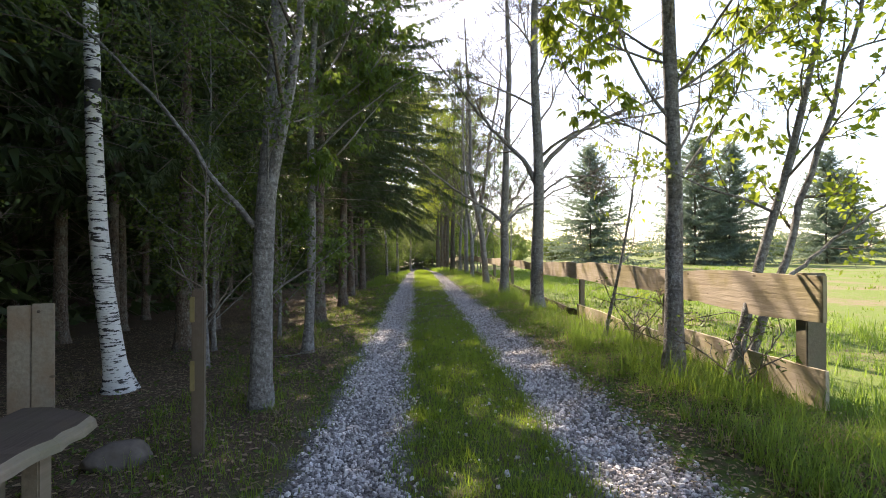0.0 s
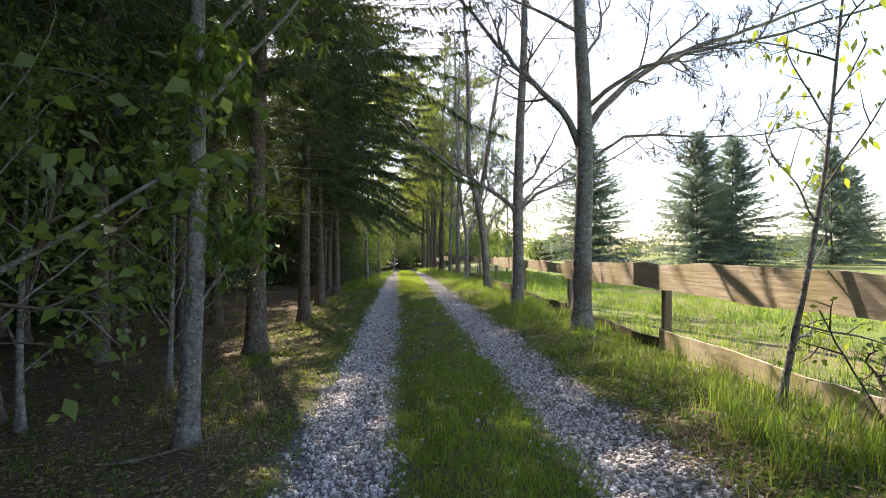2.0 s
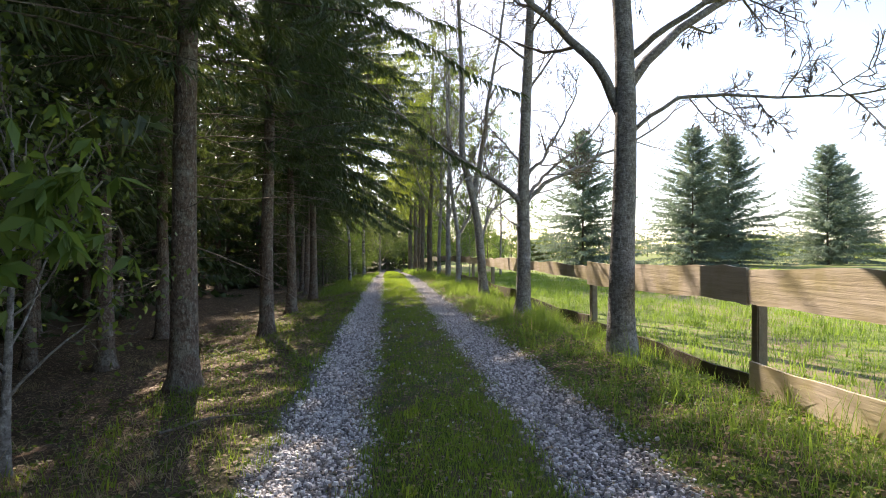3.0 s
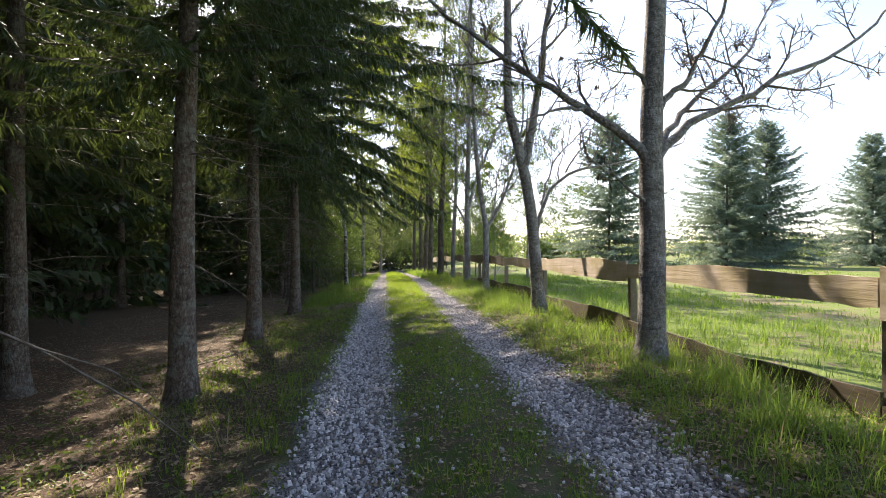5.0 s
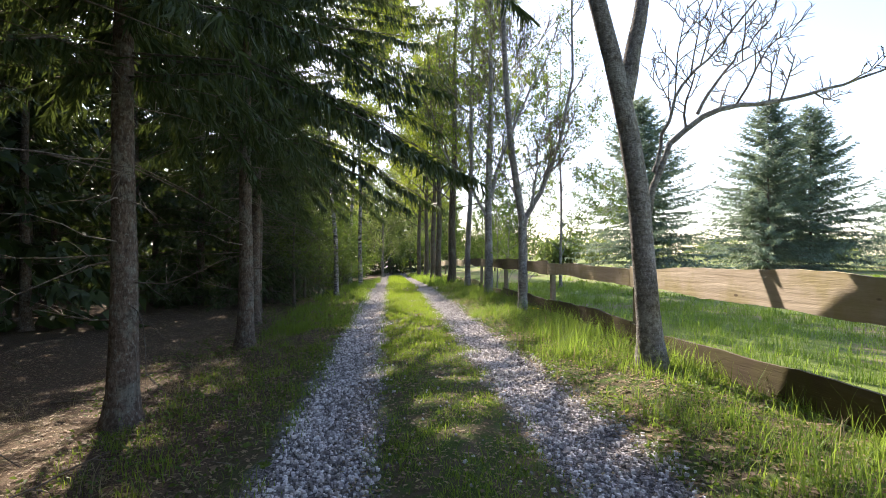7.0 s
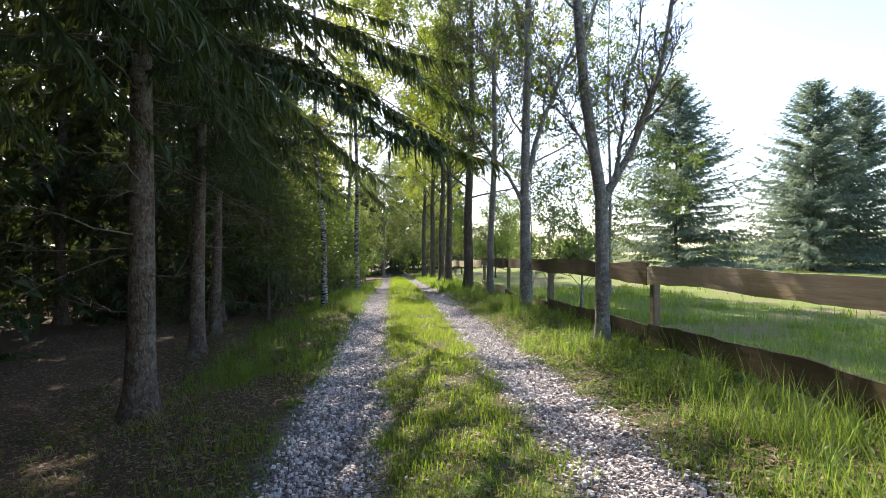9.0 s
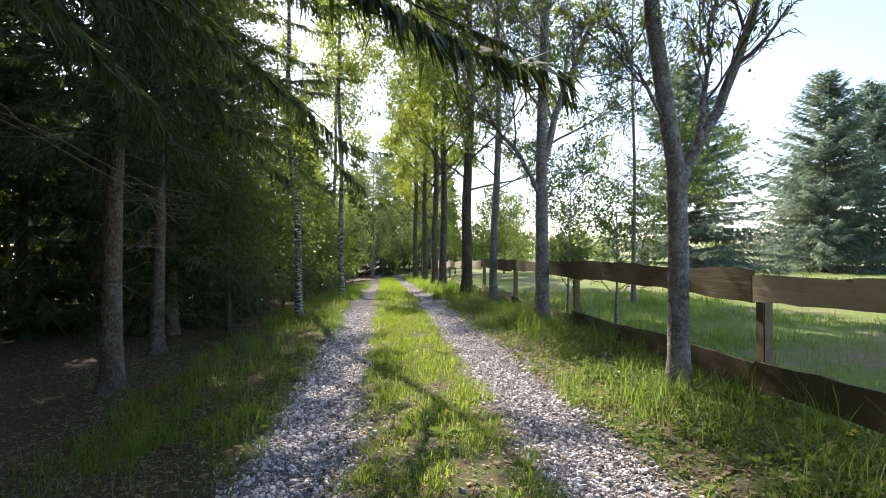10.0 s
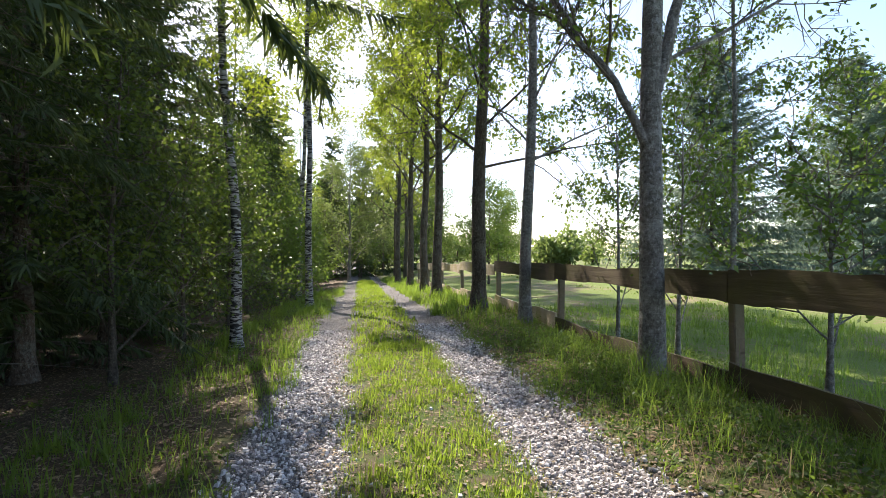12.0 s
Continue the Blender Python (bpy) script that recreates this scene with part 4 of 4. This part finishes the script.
for ob in fence.children:
    m = ob.matrix_world.copy() if ob.name.startswith("post") else Matrix.Identity(4)
    ob.parent = fence
    ob.matrix_parent_inverse = fence.matrix_world.inverted()
    ob.matrix_basis = m


# ---- old boards, beam, post and boulder at the wood's edge ----
def plank_pair():
    th = thing("plank_stump", (-3.05, 4.35, float(land(-3.05, 4.35)) - 0.05, 0, 0, 25), "pair of pale weathered upright planks nailed together", "planks")
    for x, h in ((-0.077, 1.06), (0.077, 1.07)):
        ob = part("plank", square_post(0.147, 0.05, h, 0.006), PALE_BOARD, th)
        ob.location = (x, 0, 0)
    bm = bmesh.new()
    bmesh.ops.create_uvsphere(bm, u_segments=8, v_segments=6, radius=0.012)
    nail = part("nail", bm, DARK_BEAM, th, "dark iron nail head")
    nail.location = (0.05, -0.03, 1.01)


def slab_bench():
    """A thick dark slab with a pale torn edge, lying on stub posts."""
    x0, y0 = -2.0, 2.7
    g = float(land(x0, y0))
    th = thing("slab_bench", (x0, y0, g), "low bench of a dark weathered slab on short stub posts", "bench")
    rng2 = np.random.default_rng(4)
    n = 22
    ys = np.linspace(-1.3, 0.62, n)
    near = 0.17 + 0.018 * np.sin(ys * 7.0) + rng2.normal(size=n) * 0.006 - 0.34 * np.clip((ys - 0.42) / 0.2, 0, 1) ** 1.5
    far = -0.36 + 0.015 * np.sin(ys * 5.0 + 1) + rng2.normal(size=n) * 0.005
    top = 0.36 - g + 0.012 * np.sin(ys * 3.0) + rng2.normal(size=n) * 0.003
    ring = [np.stack(c, 1) for c in ((far, ys, top - 0.075), (far, ys, top), (near - 0.03, ys, top + 0.004), (near, ys, top - 0.02), (near + 0.012, ys, top - 0.06), (near - 0.05, ys, top - 0.085))]
    v = np.stack(ring, 1).reshape(-1, 3)
    i = np.arange(n - 1)[:, None] * 6
    dark, pale = Shape(), Shape()
    dark.add(v, quad=np.concatenate([i + [k, k + 6, (k + 1) % 6 + 6, (k + 1) % 6] for k in (0, 1, 4, 5)] + [[[0, 1, 2, 5]], np.array([[5, 2, 1, 0]]) + (n - 1) * 6]))
    pale.add(v, quad=np.concatenate([i + [k, k + 6, k + 7, k + 1] for k in (2, 3)]))
    piece("slab", dark, DARK_BEAM, th, smooth=False)
    piece("torn_edge", pale, POST_WOOD, th, "pale splintered front edge", smooth=False)
    for x, y in ((0.05, 0.12), (-0.24, 0.2), (0.03, -0.95), (-0.24, -0.9)):
        ob = part("stub_post", square_post(0.09, 0.1, 0.40 - g, 0.008), POST_WOOD, th)
        ob.location = (x, y, -0.12)


def marker_post():
    th = thing("marker_post", (-1.48, 3.66, float(land(-1.48, 3.66)) - 0.08, 0, 0, 12), "dark wooden post with faded yellow strips", "post")
    part("shaft", square_post(0.078, 0.08, 1.2, 0.01, 0.005), DARK_BEAM, th)
    for z, h in ((0.52, 0.20), (0.98, 0.17)):
        ob = part("strip", square_post(0.03, 0.012, h, 0.003), YELLOW, th, "faded yellow strip")
        ob.location = (-0.028, -0.044, z)


def boulder():
    bm = bmesh.new()
    bmesh.ops.create_icosphere(bm, subdivisions=4, radius=1.0)
    for v in bm.verts:
        n = noise.noise(v.co * 1.4) * 0.22 + noise.noise(v.co * 4.0) * 0.05
        v.co = Vector((v.co.x * 0.21, v.co.y * 0.15, v.co.z * 0.115)) * (1 + n)
    for f in bm.faces:
        f.smooth = True
    ob = part("boulder", bm, ROCK)
    ob.matrix_world = pose(-1.97, 3.62, float(land(-1.97, 3.62)) + 0.035, 0, -7, 20)
    tagged(ob, "rounded grey-brown boulder on the woodland floor", "boulder")


plank_pair(), slab_bench(), marker_post(), boulder()


def fallen_branch(place, way, length, r, seed, label="grey fallen branch on the woodland floor", lift=0.0, z=0.03):
    rng2 = np.random.default_rng(seed)
    x, y = place
    th = thing("fallen_branch", (x, y, float(land(x, y))), label, "branch", "fallen branches")
    s, ends = Shape(), []
    q = bent((0, 0, z), way, length, 7, 0.08, lift, rng2)
    s.tube(q, np.linspace(r, r * 0.3, 8), 5)
    twigs_on(s, q, r, rng2, 4, length * 0.3, 0.12, lift, 1, 0.5, ends, 3)
    piece("stick", s, DEAD_TWIG, th)


for i, (x, y, wx, wy, ln) in enumerate(((-1.5, 5.9, 1, 0.1, 0.7), (-1.25, 6.2, 1, -0.3, 0.6), (-1.9, 7.0, 0.8, 0.4, 0.9), (-1.6, 9.5, 1, 0.5, 0.8), (-2.6, 12.0, 1, 0.2, 1.2), (-2.9, 16.8, 0.9, 0.4, 1.4), (-3.6, 20.0, 1, -0.2, 1.3), (-2.9, 24.0, 0.5, 0.9, 1.0), (0.7, 25.95, 1, 0.08, 0.35))):
    fallen_branch((x, y), (wx, wy, 0.02), ln, 0.012, 200 + i)


# ---- grass, litter and gravel ----
def along_y(rng, n, y0, y1, pull=0.0):
    return y0 + (y1 - y0) * rng.random(n) ** (1 + pull)


def grass(name, label, material, n, xr, yr, size, half, seed, clump=0.0, lean=0.35, keep=None, group=""):
    rng2 = np.random.default_rng(seed)
    x = xr[0] + (xr[1] - xr[0]) * rng2.random(n)
    y = along_y(rng2, n, *yr)
    if clump:
        k = max(8, int(n / 45))
        cx, cy = xr[0] + (xr[1] - xr[0]) * rng2.random(k), along_y(rng2, k, *yr)
        w = rng2.integers(0, k, n)
        use = rng2.random(n) < clump
        x = np.where(use, cx[w] + rng2.normal(size=n) * 0.06, x)
        y = np.where(use, cy[w] + rng2.normal(size=n) * 0.06, y)
        boost = np.where(use, 0.8 + 0.9 * rng2.random(k)[w], 0.7)
    else:
        boost = np.ones(n)
    if keep is not None:
        ok = keep(x, y, rng2)
        x, y, boost = x[ok], y[ok], boost[ok]
    n = len(x)
    base = np.stack([x, y, land(x, y) - 0.01], 1)
    ln = (size[0] + (size[1] - size[0]) * rng2.random(n) ** 1.6) * boost
    az = rng2.random(n) * 6.283
    out = np.stack([np.cos(az), np.sin(az), np.zeros(n)], 1)
    tilt = (lean * (0.3 + rng2.random(n)))[:, None]
    tip = base + (out * tilt + np.array([0, 0, 1.0])) * ln[:, None] / np.sqrt(1 + tilt ** 2)
    across = np.stack([-np.sin(az), np.cos(az), np.zeros(n)], 1) * (half * (0.6 + 0.8 * rng2.random(n)))[:, None]
    s = Shape()
    s.blades(base, tip, -out * (tilt * ln[:, None] * 0.16), across)
    ob = piece(name, s, material)
    return tagged(ob, label, "grass", group, "stuff")


def patchy(freq, level, seed):
    def keep(x, y, rng2):
        f = np.sin(x * freq + seed) * np.sin(y * freq * 0.8 + seed * 2) + 0.6 * np.sin(x * freq * 2.3 + y * freq * 1.7 + seed)
        return f + rng2.normal(size=len(x)) * 0.5 > level
    return keep


def off_rut(x, y, rng2):
    edge = 0.05 * np.sin(y * 5.0) + 0.04 * np.sin(y * 11.0 + 2) + rng2.normal(size=len(x)) * 0.06
    worn = np.sin(x * 6.1 + 1.3) * np.sin(y * 3.7) + 0.8 * np.sin(x * 9.0 - y * 6.3 + 2.0) + 0.5 * np.sin(y * 1.3)
    thin = np.where((y > 9.5) & (y < 24.5), -0.7, np.where(y > 24, -1.0, -1.7))
    return (x > -0.09 + edge) & (x < 0.95 + edge) & (worn + rng2.normal(size=len(x)) * 0.6 > thin)


def tufts(level, x0, soft):
    """Sparser towards the rut, with bare gaps."""
    def keep(x, y, rng2):
        f = np.sin(x * 2.1 + 1) * np.sin(y * 1.7 + 2) + 0.7 * np.sin(x * 5.3 + y * 3.1) + (x - x0) / soft
        return f + rng2.normal(size=len(x)) * 0.4 > level
    return keep


grass("lane_grass", "lush green grass on the strip between the ruts", GRASS_LANE, 62000, (-0.22, 1.1), (1.2, 9.8), (0.03, 0.095), 0.0028, 1, 0.35, 0.7, off_rut)
grass("lane_grass", "thin trodden grass on the strip between the ruts", GRASS_LANE, 52000, (-0.22, 1.1), (9.8, 20.5), (0.02, 0.075), 0.003, 31, 0.4, 0.8, off_rut)
grass("lane_grass", "lush green grass on the strip between the ruts", GRASS_LANE, 46000, (-0.22, 1.1), (20.5, 30.5), (0.025, 0.10), 0.0034, 32, 0.55, 0.7, off_rut)
grass("lane_grass", "short green grass on the strip between the ruts", GRASS_LANE, 16000, (-0.22, 1.0), (30, 62), (0.06, 0.12), 0.007, 2, 0.4, keep=off_rut)
grass("verge_grass", "tufted long grass on the verge under the trees", GRASS_TALL, 56000, (1.52, 2.95), (1.0, 32), (0.03, 0.18), 0.0026, 3, 0.75, 0.75, tufts(-0.2, 1.95, 0.6))
grass("verge_turf", "low weeds and turf on the verge", GRASS_LANE, 44000, (1.5, 2.95), (1.0, 32), (0.02, 0.07), 0.0045, 13, 0.3, 1.0, tufts(-0.55, 1.6, 0.8))
grass("verge_grass", "tufted long grass on the verge under the trees", GRASS_TALL, 12000, (1.5, 3.0), (32, 62), (0.1, 0.28), 0.008, 4, 0.6, 0.5)
grass("tall_tufts", "tall bright grass tufts around the trunks and fence", GRASS_TALL, 16000, (1.9, 2.95), (1.5, 30), (0.12, 0.34), 0.0026, 14, 1.0, 0.8, patchy(1.1, -0.1, 9.0))
grass("tall_tufts", "deep green long grass in the shade beside the fence's end", GRASS_TALL, 7000, (1.9, 3.6), (1.6, 5.2), (0.08, 0.3), 0.0028, 33, 0.8, 0.9)
grass("dry_grass", "dry straw-coloured grass among the verge", GRASS_DRY, 14000, (1.5, 3.1), (1.0, 34), (0.03, 0.2), 0.003, 5, 0.5, 1.1, patchy(1.3, 0.2, 1.0))
grass("meadow_grass", "fresh meadow grass beyond the fence", GRASS_TALL, 84000, (2.95, 7.5), (1.0, 34), (0.03, 0.19), 0.0042, 6, 0.45, 0.6, patchy(0.9, -0.7, 2.0))
grass("meadow_grass", "fresh meadow grass beyond the fence", GRASS_TALL, 40000, (7.5, 26.0), (2.0, 62), (0.04, 0.14), 0.014, 7, 0.5, 0.4, patchy(0.5, 0.0, 3.0))
grass("edge_grass", "sparse grass at the edge of the wood", GRASS_LANE, 46000, (-2.3, -0.66), (1.0, 25), (0.025, 0.11), 0.003, 8, 0.5, 0.7, patchy(1.6, -0.55, 4.0))
grass("straw_grass", "pale dry grass lying on the woodland floor", GRASS_DRY, 14000, (-4.2, -1.0), (4.0, 24), (0.05, 0.2), 0.003, 34, 0.8, 2.6, patchy(1.3, -0.1, 7.0))
grass("edge_grass", "lush grass at the lane's edge", GRASS_TALL, 26000, (-2.4, -0.66), (23, 50), (0.05, 0.24), 0.0042, 9, 0.7, 0.6, patchy(1.1, -0.5, 5.0))


def litter(name, label, n, xr, yr, size, seed, material, broad=1.0):
    rng2 = np.random.default_rng(seed)
    x, y = xr[0] + (xr[1] - xr[0]) * rng2.random(n), yr[0] + (yr[1] - yr[0]) * rng2.random(n)
    base = np.stack([x, y, land(x, y) + 0.006 + 0.012 * rng2.random(n)], 1)
    along = unit(rng2, n) * np.array([1, 1, 0.25]) * (size * (0.5 + rng2.random((n, 1))))
    flat = np.cross(along, [0, 0, 1.0])
    s = Shape()
    s.sheets(base, along, flat * broad * (0.12 + 0.3 * rng2.random((n, 1))), fold=0.1 * broad)
    ob = piece(name, s, material)
    tagged(ob, label, "leaf litter", "", "stuff")


def weeds(name, label, n, xr, yr, size, seed, material, keep=None):
    """Low broad-leaved plants: small rosettes of leaves."""
    rng2 = np.random.default_rng(seed)
    k = n // 7
    cx, cy, ch = xr[0] + (xr[1] - xr[0]) * rng2.random(k), yr[0] + (yr[1] - yr[0]) * rng2.random(k), rng2.random(k)
    i = rng2.integers(0, k, n)
    x, y = cx[i] + rng2.normal(size=n) * 0.03, cy[i] + rng2.normal(size=n) * 0.03
    base = np.stack([x, y, land(x, y) + 0.005 + 0.09 * ch[i] * rng2.random(n)], 1)
    if keep is not None:
        ok = keep(x, y, rng2)
        base = base[ok]
    along = unit(rng2, len(base)) * np.array([1, 1, 0.3]) + np.array([0, 0, 0.25])
    along *= size * (0.5 + rng2.random((len(base), 1)))
    s = Shape()
    s.sheets(base, along, side_of(along, rng2) * size * 0.28, fold=0.12)
    tagged(piece(name, s, material), label, "weeds", "", "stuff")


weeds("verge_weeds", "low broad-leaved weeds on the verge", 22000, (1.5, 3.0), (1.0, 33), 0.035, 51, LEAF_MID)
# Added dark leaves that deepen the shade on this stretch of verge.
weeds("shade_weeds", "dark low weeds added as painted shade by the fence", 18000, (1.95, 3.6), (21.5, 30.5), 0.04, 53, LEAF_IVY)
weeds("edge_weeds", "low broad-leaved weeds at the edge of the wood", 26000, (-3.6, -0.7), (1.0, 40), 0.04, 52, LEAF_IVY, patchy(1.2, -0.3, 6.0))
litter("leaf_litter", "brown dead leaves and needles on the woodland floor", 60000, (-6.5, -0.8), (1.0, 32), 0.042, 20, LITTER)
litter("leaf_litter", "brown dead leaves caught in the verge grass", 40000, (1.5, 3.1), (1.0, 33), 0.038, 21, LITTER)
litter("leaf_litter", "brown and pale leaf bits among the grass of the lane", 18000, (-0.3, 1.05), (8.0, 33), 0.03, 23, LITTER)
litter("straw_litter", "pale dry stalks and leaf bits among the grass", 9000, (-0.3, 3.0), (1.0, 33), 0.04, 24, GRASS_DRY, 0.6)
litter("straw_litter", "pale dry needles and stalks on the woodland floor", 16000, (-5.5, -0.8), (4.0, 30), 0.05, 25, GRASS_DRY, 0.35)
litter("twig_litter", "pale broken twigs on the woodland floor", 2500, (-6.0, -0.8), (1.0, 32), 0.2, 22, DEAD_TWIG, 0.07)


def gravel():
    rng2 = np.random.default_rng(33)
    n = 70000
    side = rng2.random(n) < 0.5
    off = (rng2.random(n) - 0.5) * 0.60 + np.clip(rng2.normal(size=n) * 0.05, -0.12, 0.12)
    y = 1.6 + 31 * rng2.random(n) ** 1.1
    x = np.where(side, -0.40 + off, 1.27 + off * 1.04) + 0.03 * np.sin(y * 3.0)
    r = 0.0075 + 0.0115 * rng2.random(n) ** 1.7
    stray = rng2.random(n) < 0.03      # a few stones kicked onto the grass strip and the verge
    x = np.where(stray, -0.75 + 2.5 * rng2.random(n), x)
    z = land(x, y) + r * (0.1 + 0.5 * rng2.random(n))
    ring = np.array([[1, 0, 0], [0, 1, 0], [-1, 0, 0], [0, -1, 0]], float)
    stone = np.concatenate([ring + [0, 0, -0.5], ring * 0.72 + [0, 0, 0.55]])
    v = stone[None] * (0.72 + 0.56 * rng2.random((n, 8, 3))) * r[:, None, None] * (0.75 + 0.5 * rng2.random((n, 1, 3)))
    v[..., 2] += v[..., 0] * (rng2.random((n, 1)) - 0.5) * 0.8
    a = rng2.random(n) * 6.283
    c, s_ = np.cos(a)[:, None], np.sin(a)[:, None]
    vx, vy = v[..., 0] * c - v[..., 1] * s_, v[..., 0] * s_ + v[..., 1] * c
    v = np.stack([vx + x[:, None], vy + y[:, None], v[..., 2] + z[:, None]], -1)
    f = np.arange(n)[:, None] * 8
    s = Shape()
    s.add(v.reshape(-1, 3), quad=np.concatenate([f + [k, (k + 1) % 4, (k + 1) % 4 + 4, k + 4] for k in range(4)] + [f + [4, 5, 6, 7]]))
    ob = piece("gravel", s, STONE, smooth=False)
    tagged(ob, "loose pale grey crushed stone in the two wheel ruts", "gravel", "", "stuff")


gravel()


def dandelion(x, y, height, seed):
    """One yellow flower head on a thin stem over a rosette of leaves."""
    rng2 = np.random.default_rng(seed)
    plant = thing("dandelion", (x, y, float(land(x, y))), "yellow dandelion flower on a thin stem in the grass", "flower", "dandelions")
    stem, head, rosette = Shape(), Shape(), Shape()
    q = bent((0, 0, -0.01), (0.05, 0.03, 1), height, 5, 0.06, 0, rng2)
    stem.tube(q, np.linspace(0.0028, 0.002, 6), 5)
    n = 46
    out = unit(rng2, n) * np.array([1, 1, 0.35]) + np.array([0, 0, 0.35])
    out /= np.linalg.norm(out, axis=1)[:, None]
    head.sheets(np.repeat(q[-1:], n, 0), out * 0.019, side_of(out, rng2) * 0.003)
    a = np.arange(9) * 0.7 + rng2.random(9) * 0.3
    al = np.stack([np.cos(a), np.sin(a), 0.25 + 0 * a], 1) * (0.09 + 0.05 * rng2.random((9, 1)))
    rosette.sheets(np.zeros((9, 3)) + [0, 0, 0.005], al, side_of(al, rng2) * 0.016, fold=0.1)
    piece("stem", stem, GRASS_LANE, plant)
    piece("flower_head", head, PETAL, plant, "yellow petals")
    piece("rosette", rosette, LEAF_MID, plant)


for i, (x, y, h) in enumerate(((2.18, 21.91, 0.30), (2.29, 21.89, 0.27), (-0.81, 22.06, 0.2), (0.49, 23.1, 0.16))):
    dandelion(x, y, h, 400 + i)


# ---- distance ----
def far_hedge(x, y, w, h, n, seed, label, material=None, turn=0.0, group="hedges on the horizon"):
    rng2 = np.random.default_rng(seed)
    th = thing("far_hedge", (x, y, 0, 0, 0, turn), label, "hedge", group)
    c, t = Shape(), Shape()
    k = 9
    cx, ch = (rng2.random(k) - 0.5) * w, h * (0.5 + 0.5 * rng2.random(k))
    i = rng2.integers(0, k, n)
    u = unit(rng2, n) * rng2.random((n, 1)) ** 0.4
    base = np.stack([cx[i] + u[:, 0] * w * 0.10, u[:, 1] * 2.5, ch[i] * 0.5 * (1 + u[:, 2])], 1)
    al = unit(rng2, n) * (0.35 + 0.4 * rng2.random((n, 1)))
    c.sheets(base, al, side_of(al, rng2) * 0.2)
    for a, b in zip(cx, ch):
        t.tube([(a, 0, -0.3), (a + 0.1, 0, b * 0.45), (a, 0, b * 0.8)], [0.14, 0.1, 0.03], 5)
    tagged(piece("stem_wood", t, BARK_DARK, th), kind="stuff")
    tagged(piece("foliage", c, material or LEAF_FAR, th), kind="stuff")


HEDGES = [(12, 95, 22, 6), (32, 120, 30, 7), (62, 120, 32, 6), (92, 110, 32, 6), (120, 95, 34, 7), (20, 78, 12, 5), (75, 90, 26, 5), (104, 72, 26, 6), (-4, 92, 20, 9), (150, 75, 40, 8), (140, 40, 40, 8), (50, 150, 50, 8), (100, 150, 60, 9)]
for i, (x, y, w, h) in enumerate(HEDGES):
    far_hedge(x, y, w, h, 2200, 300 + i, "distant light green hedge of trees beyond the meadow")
for i, (x, y, w, h) in enumerate(((-1.5, 83, 16, 11), (3.0, 88, 18, 10), (-9.0, 80, 14, 11))):
    far_hedge(x, y, w, h, 8000, 350 + i, "leafy trees closing the end of the lane", LEAF_MID, 0.0, "trees beyond the lane's end")
for i in range(6):
    far_hedge(-19.5, -6 + 13 * i, 16, 11, 8000, 330 + i, "dark thicket deep in the spruce wood", NEEDLE, 90.0, "thickets in the wood")
for i, (x, y) in enumerate(((-10.5, 66), (-17.0, 60), (-13.5, 72))):
    far_hedge(x, y, 13, 11, 6500, 340 + i, "dark thicket deep in the spruce wood", NEEDLE, 20.0, "thickets in the wood")
for i in range(5):
    far_hedge(-13.6, -3 + 9 * i, 12, 5.5, 5000, 360 + i, "dark thicket deep in the spruce wood", NEEDLE, 90.0, "thickets in the wood")
